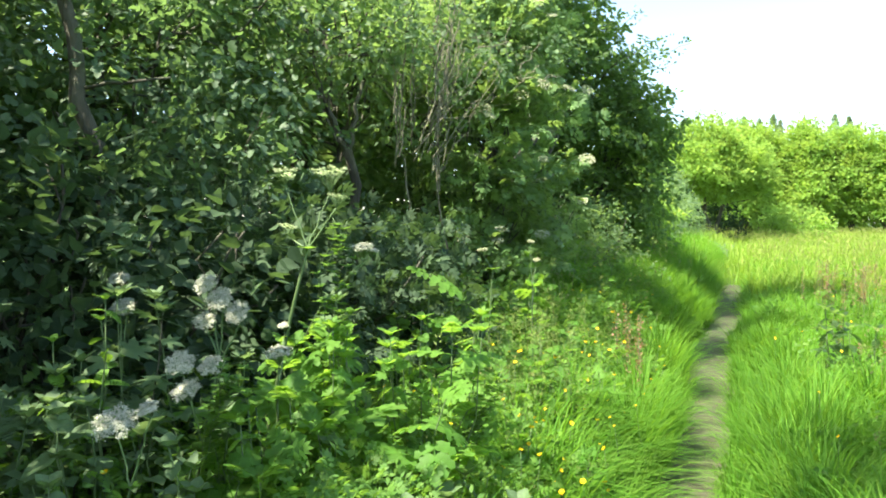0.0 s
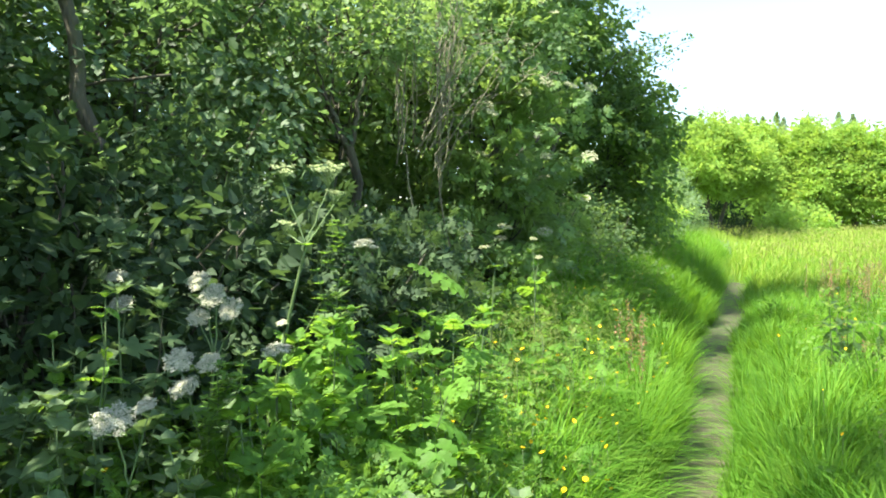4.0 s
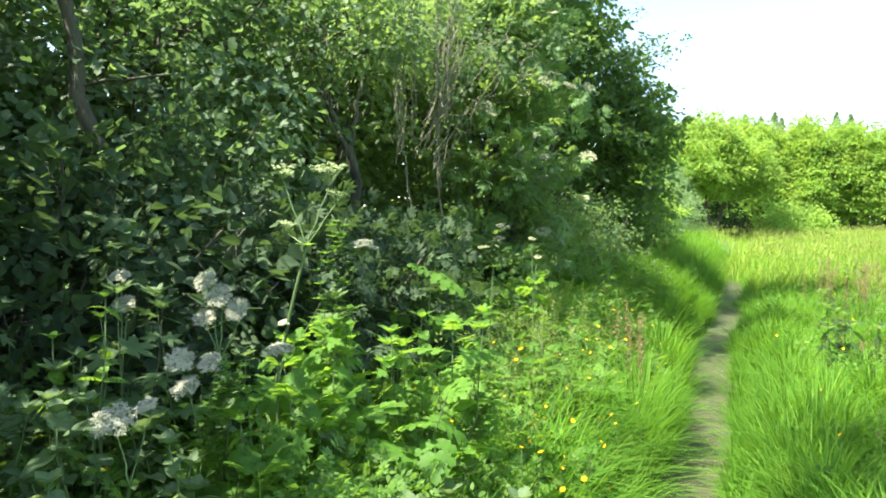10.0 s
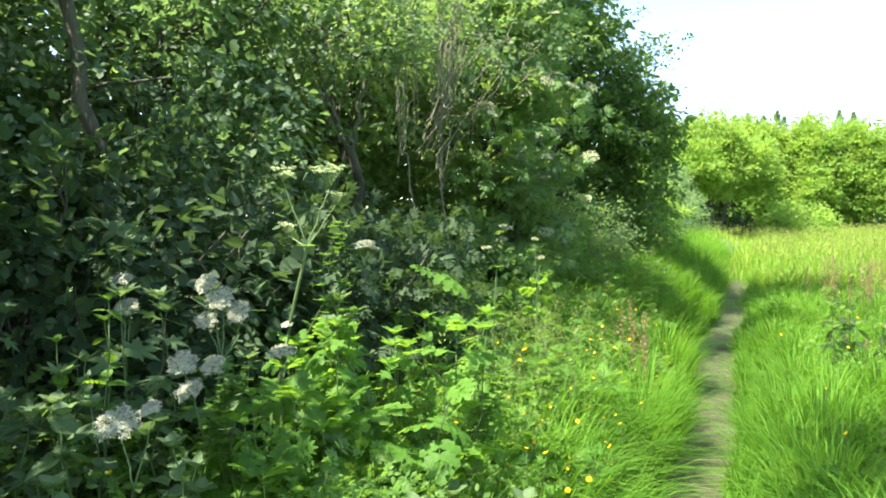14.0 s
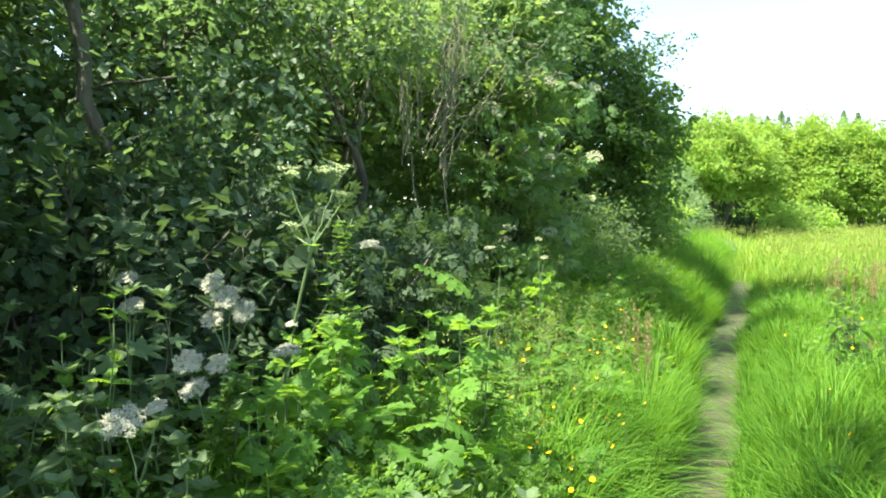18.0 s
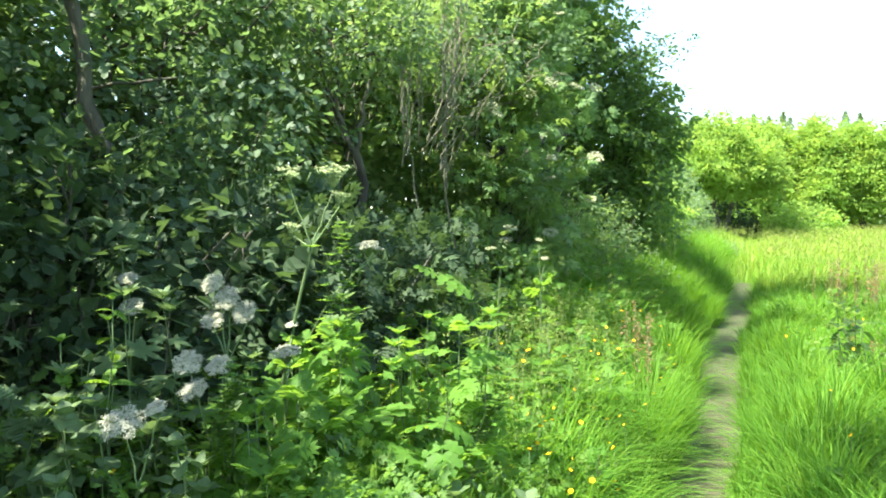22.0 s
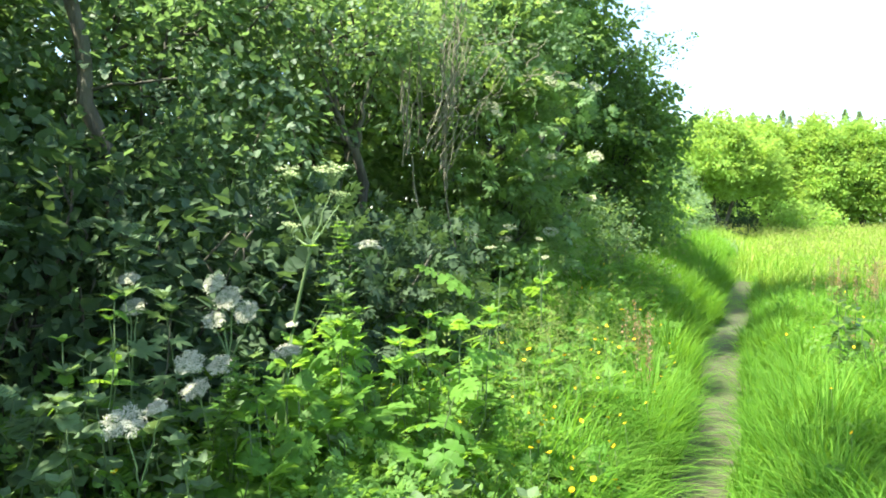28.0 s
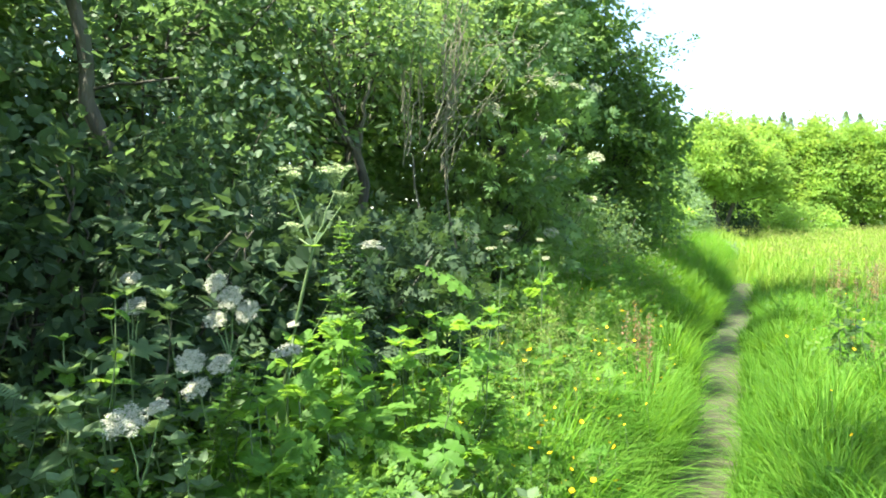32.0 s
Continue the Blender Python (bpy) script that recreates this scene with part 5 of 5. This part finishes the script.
for k, (x, y, tall) in enumerate([(.04, 2.28, .50), (.17, 2.32, .48), (.27, 2.22, .44), (.0, 2.12, .48), (.12, 2.14, .42), (.34, 2.36, .42), (-.12, 2.1, .52)]):
    herb("dock", "young dock with broad smooth dark green leaves", (x, y), tall, 1100 + k, ROUND, .125, 4, .10, .35, "docks of the verge", .004)
# dark broad leaves at the foot of the hedge
for k in range(22):
    rng_ = np.random.default_rng(420 + k)
    y = 1.45 + .85 * rng_.random()
    u = -rng_.uniform(1.15, 1.75)
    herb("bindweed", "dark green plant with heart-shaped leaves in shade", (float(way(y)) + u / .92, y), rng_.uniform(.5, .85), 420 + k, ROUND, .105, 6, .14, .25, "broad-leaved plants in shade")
for k in range(11):
    rng_ = np.random.default_rng(450 + k)
    y = 1.7 + 1.3 * rng_.random()
    u = -rng_.uniform(1.45, 2.1)
    herb("wild_parsnip", "shaded plant with cut leaves in a darker shade tone", (float(way(y)) + u / .92, y), rng_.uniform(.7, 1.15), 450 + k, CUT_SHADED, .15, 5, .16, .3, "cut-leaved plants in shade")
for k in range(9):
    rng_ = np.random.default_rng(480 + k)
    y = 2.3 + .9 * rng_.random()
    x = -.46 * y - .05 - .62 * rng_.random()
    herb("sycamore_sapling", "shaded sycamore sapling with broad lobed leaves", (x, y), rng_.uniform(.7, 1.1), 480 + k, CUT_SHADED, .15, 7, .2, .25, "saplings before the hedge", .004, M_BARK)
for k in range(16):
    rng_ = np.random.default_rng(1000 + k)
    y = 2.0 + 1.3 * rng_.random()
    x = -.36 * y - .05 - .85 * rng_.random()
    herb("nettle", "shaded nettle with long drooping toothed leaves", (x, y), rng_.uniform(.6, .95), 1000 + k, NETTLE_SHADED, .12, 8, .16, .2, "nettles in shade", .004)
BRAMBLES = [bramble((-1.75, 2.1), (.35, -.35), 1.05, 500, 12), bramble((-1.9, 2.6), (.45, -.4), 1.3, 501, 12), bramble((-1.55, 1.7), (.3, .25), .95, 502, 12),
            bramble((-1.6, 3.1), (.4, -.45), 1.35, 503, 12), bramble((-1.35, 3.5), (.25, -.2), .95, 504, 12), bramble((-2.0, 2.9), (.2, -.6), 1.7, 505, 12)]
# one large drooping leaf and its kin
for k, (x, y, tall) in enumerate([(.30, 4.6, .8), (-.25, 3.7, .75), (.75, 6.0, .7), (-.75, 2.2, .72), (.62, 5.2, .8), (-.48, 2.3, .78), (-.36, 2.2, .66), (-.30, 2.45, .70), (-.58, 2.05, .60)]):
    ob = herb("young_hogweed", "young hogweed with large drooping cut leaves", (x, y), tall, 520 + k, HOG, .20 if k < 5 else .26, 3, .08, .5, "young hogweed", .006)

ob = thing("young_hogweed", (-.10, 4.15, float(height(-.10, 4.15))), "young hogweed with one large drooping bright leaf", "plant", "young hogweed")
part("stem", tube([(0, 0, -.02), (.01, 0, .5), (.03, -.02, 1.03)], [.006, .005, .004], 6), M_STEM, ob, smooth=True)
for q, along, face, size in (((.03, -.02, 1.03), (.6, -.45, -.35), (.8, -.6, .15), .25), ((.03, -.02, 1.02), (-.5, -.4, .25), (0, -.6, 1), .16), ((.02, 0, .75), (.6, -.6, .1), (0, -.4, 1), .2)):
    part("leaf", HOG, None, ob, at=leaf_pose(q, along, face, size))
PLACES = [(.60, 2.9, .48), (.42, 2.82, .50), (-.32, 2.62, .58), (-.62, 2.65, .62), (-.95, 2.1, .80), (-.82, 2.4, .66), (-.14, 3.2, .77), (-.21, 3.15, .76), (-.26, 3.2, .80),
          (.33, 3.5, .86), (.25, 3.6, .74), (.62, 3.8, .64), (.80, 4.0, .66), (.85, 3.7, .53), (1.10, 3.8, .57), (.92, 3.4, .55), (.60, 3.4, .60), (.27, 3.3, .55), (.78, 3.2, .50)]
for k, (x, y, z) in enumerate(PLACES):
    buttercup(x, y, z, 600 + k)
for k in range(132):
    rng_ = np.random.default_rng(640 + k)
    y = 2.6 + 6.5 * rng_.random() ** 1.4
    u = -rng_.uniform(.28, 1.1) if k % 4 else rng_.uniform(.5, 2.6)
    x = float(way(y)) + u / .92
    buttercup(x, y, float(height(x, y)) + rng_.uniform(.28, .42) + .16 * abs(u), 640 + k)
undergrowth()
tangle()
for k, (x, y, tall) in enumerate([(1.30, 4.9, .72), (1.36, 5.0, .78), (1.42, 5.3, .8), (1.25, 5.1, .68), (1.33, 4.8, .7), (1.38, 5.1, .74), (3.55, 6.3, .6), (3.75, 6.0, .65), (3.4, 5.7, .5), (4.9, 9.0, .8), (5.1, 9.1, .9), (5.3, 8.9, .85), (5.2, 9.4, .9), (5.0, 8.7, .75), (5.5, 9.2, .8)]):
    sorrel(x, y, tall, 700 + k)
for k, (x, y, tall) in enumerate([(3.25, 5.8, .72), (3.42, 5.9, .68), (3.33, 5.65, .62), (3.15, 5.7, .58), (3.5, 5.7, .60), (3.3, 6.0, .74)]):
    herb("thistle", "dark green thistle in the meadow grass", (x, y), tall, 720 + k, THORN, .22, 7, .05, .1, "thistles in the meadow", .007)
for k, (x, y, tall) in enumerate([(4.95, 9.0, .75), (5.25, 9.1, .85), (5.5, 9.3, .8), (5.1, 9.5, .8)]):
    herb("dock", "tall dock plant with narrow leaves in the meadow", (x, y), tall, 730 + k, NETTLE, .16, 7, .05, .1, "docks in the meadow", .006)
for k in range(26):
    rng_ = np.random.default_rng(760 + k)
    sorrel(4.85 + .9 * rng_.random(), 8.7 + .9 * rng_.random(), rng_.uniform(.75, 1.0), 760 + k)


# ---- what the wind moves ----
def sway(ob, rows):
    """rows: seconds, degrees to the side, degrees forward; the foot stays."""
    x, y, z = ob.location
    walk(ob, [(t, pose(x, y, z, b, a, 0)) for t, a, b in rows])


LEANS = [1.5, 0, .6, -1, .3, -1.8, 0, -3.8, -1, -3, -.5, -2.5, 0, -2.2, .8, -1.5, .8, -1.5, 0, -.8, 0, -.6, .2, -.5, -.6, -1, -2.1, -.6, -2.3, -2.1, -.8, -1.8, -.4,
         -.6, -.8, -.1, -1.3, -2.1, -2.1, -2.1, -1.3, -2.4, -2.4, -2.1, -1.2, -1.8, -3.2, -1.8, -2.1, -.5, -2.1, -1, -2.3, -1.2, -2.5, -2.1, -2.8, -1.5, -.6, -.7, -.6, -1.3, 0, -.6, -1.3]
GUSTS = [(0, 0, 0), (2, -.1, 0), (2.5, -.4, .05), (3, -1.0, .1), (3.5, -1.3, .15), (4.5, -.9, .1), (5.5, -.4, .05), (6.5, -.15, .05), (8, 0, 0), (10, -.1, 0), (12.5, .05, .1), (13, -.3, .15),
         (13.5, -.65, .4), (14, -.35, .2), (15, -.4, .15), (16.5, -.1, .1), (18, -.1, .1), (20, 0, .15), (22, .1, .05), (24, .2, 0), (26, .2, .05), (28, .2, .1), (30, .2, .05), (32, .2, 0)]


def motions():
    # the tall plant nods about once a second; the others follow the gusts, each at its own strength
    sway(TALL, [(k * .5, a * .16, 0) for k, a in enumerate(LEANS)])
    sway(SECOND, [(k * .5, a * .13, 0) for k, a in enumerate(LEANS)])
    sway(GOOSE[0], [(k * .5, a * .11, 0) for k, a in enumerate(LEANS)])
    sway(HEADS[0], GUSTS)
    for k, ob in enumerate(HEADS[1:5] + GOOSE[1:]):
        sway(ob, [(t, a * .35 + .12 * math.sin(t * 1.7 + k) + .006 * t, b * .5) for t, a, b in GUSTS])
    for k, ob in enumerate(BRAMBLES):
        sway(ob, [(t, a * (.5 + .12 * k) + .35 * math.sin(t * 1.1 + 1.9 * k), .4 * math.sin(t * .8 + k) + b) for t, a, b in GUSTS])
    for k, ob in enumerate(LEAFY[:27:2]):
        sway(ob, [(j * .5, .28 * math.sin(j * 1.55 + k), .18 * math.sin(j * .9 + 2 * k)) for j in range(65)])


motions()
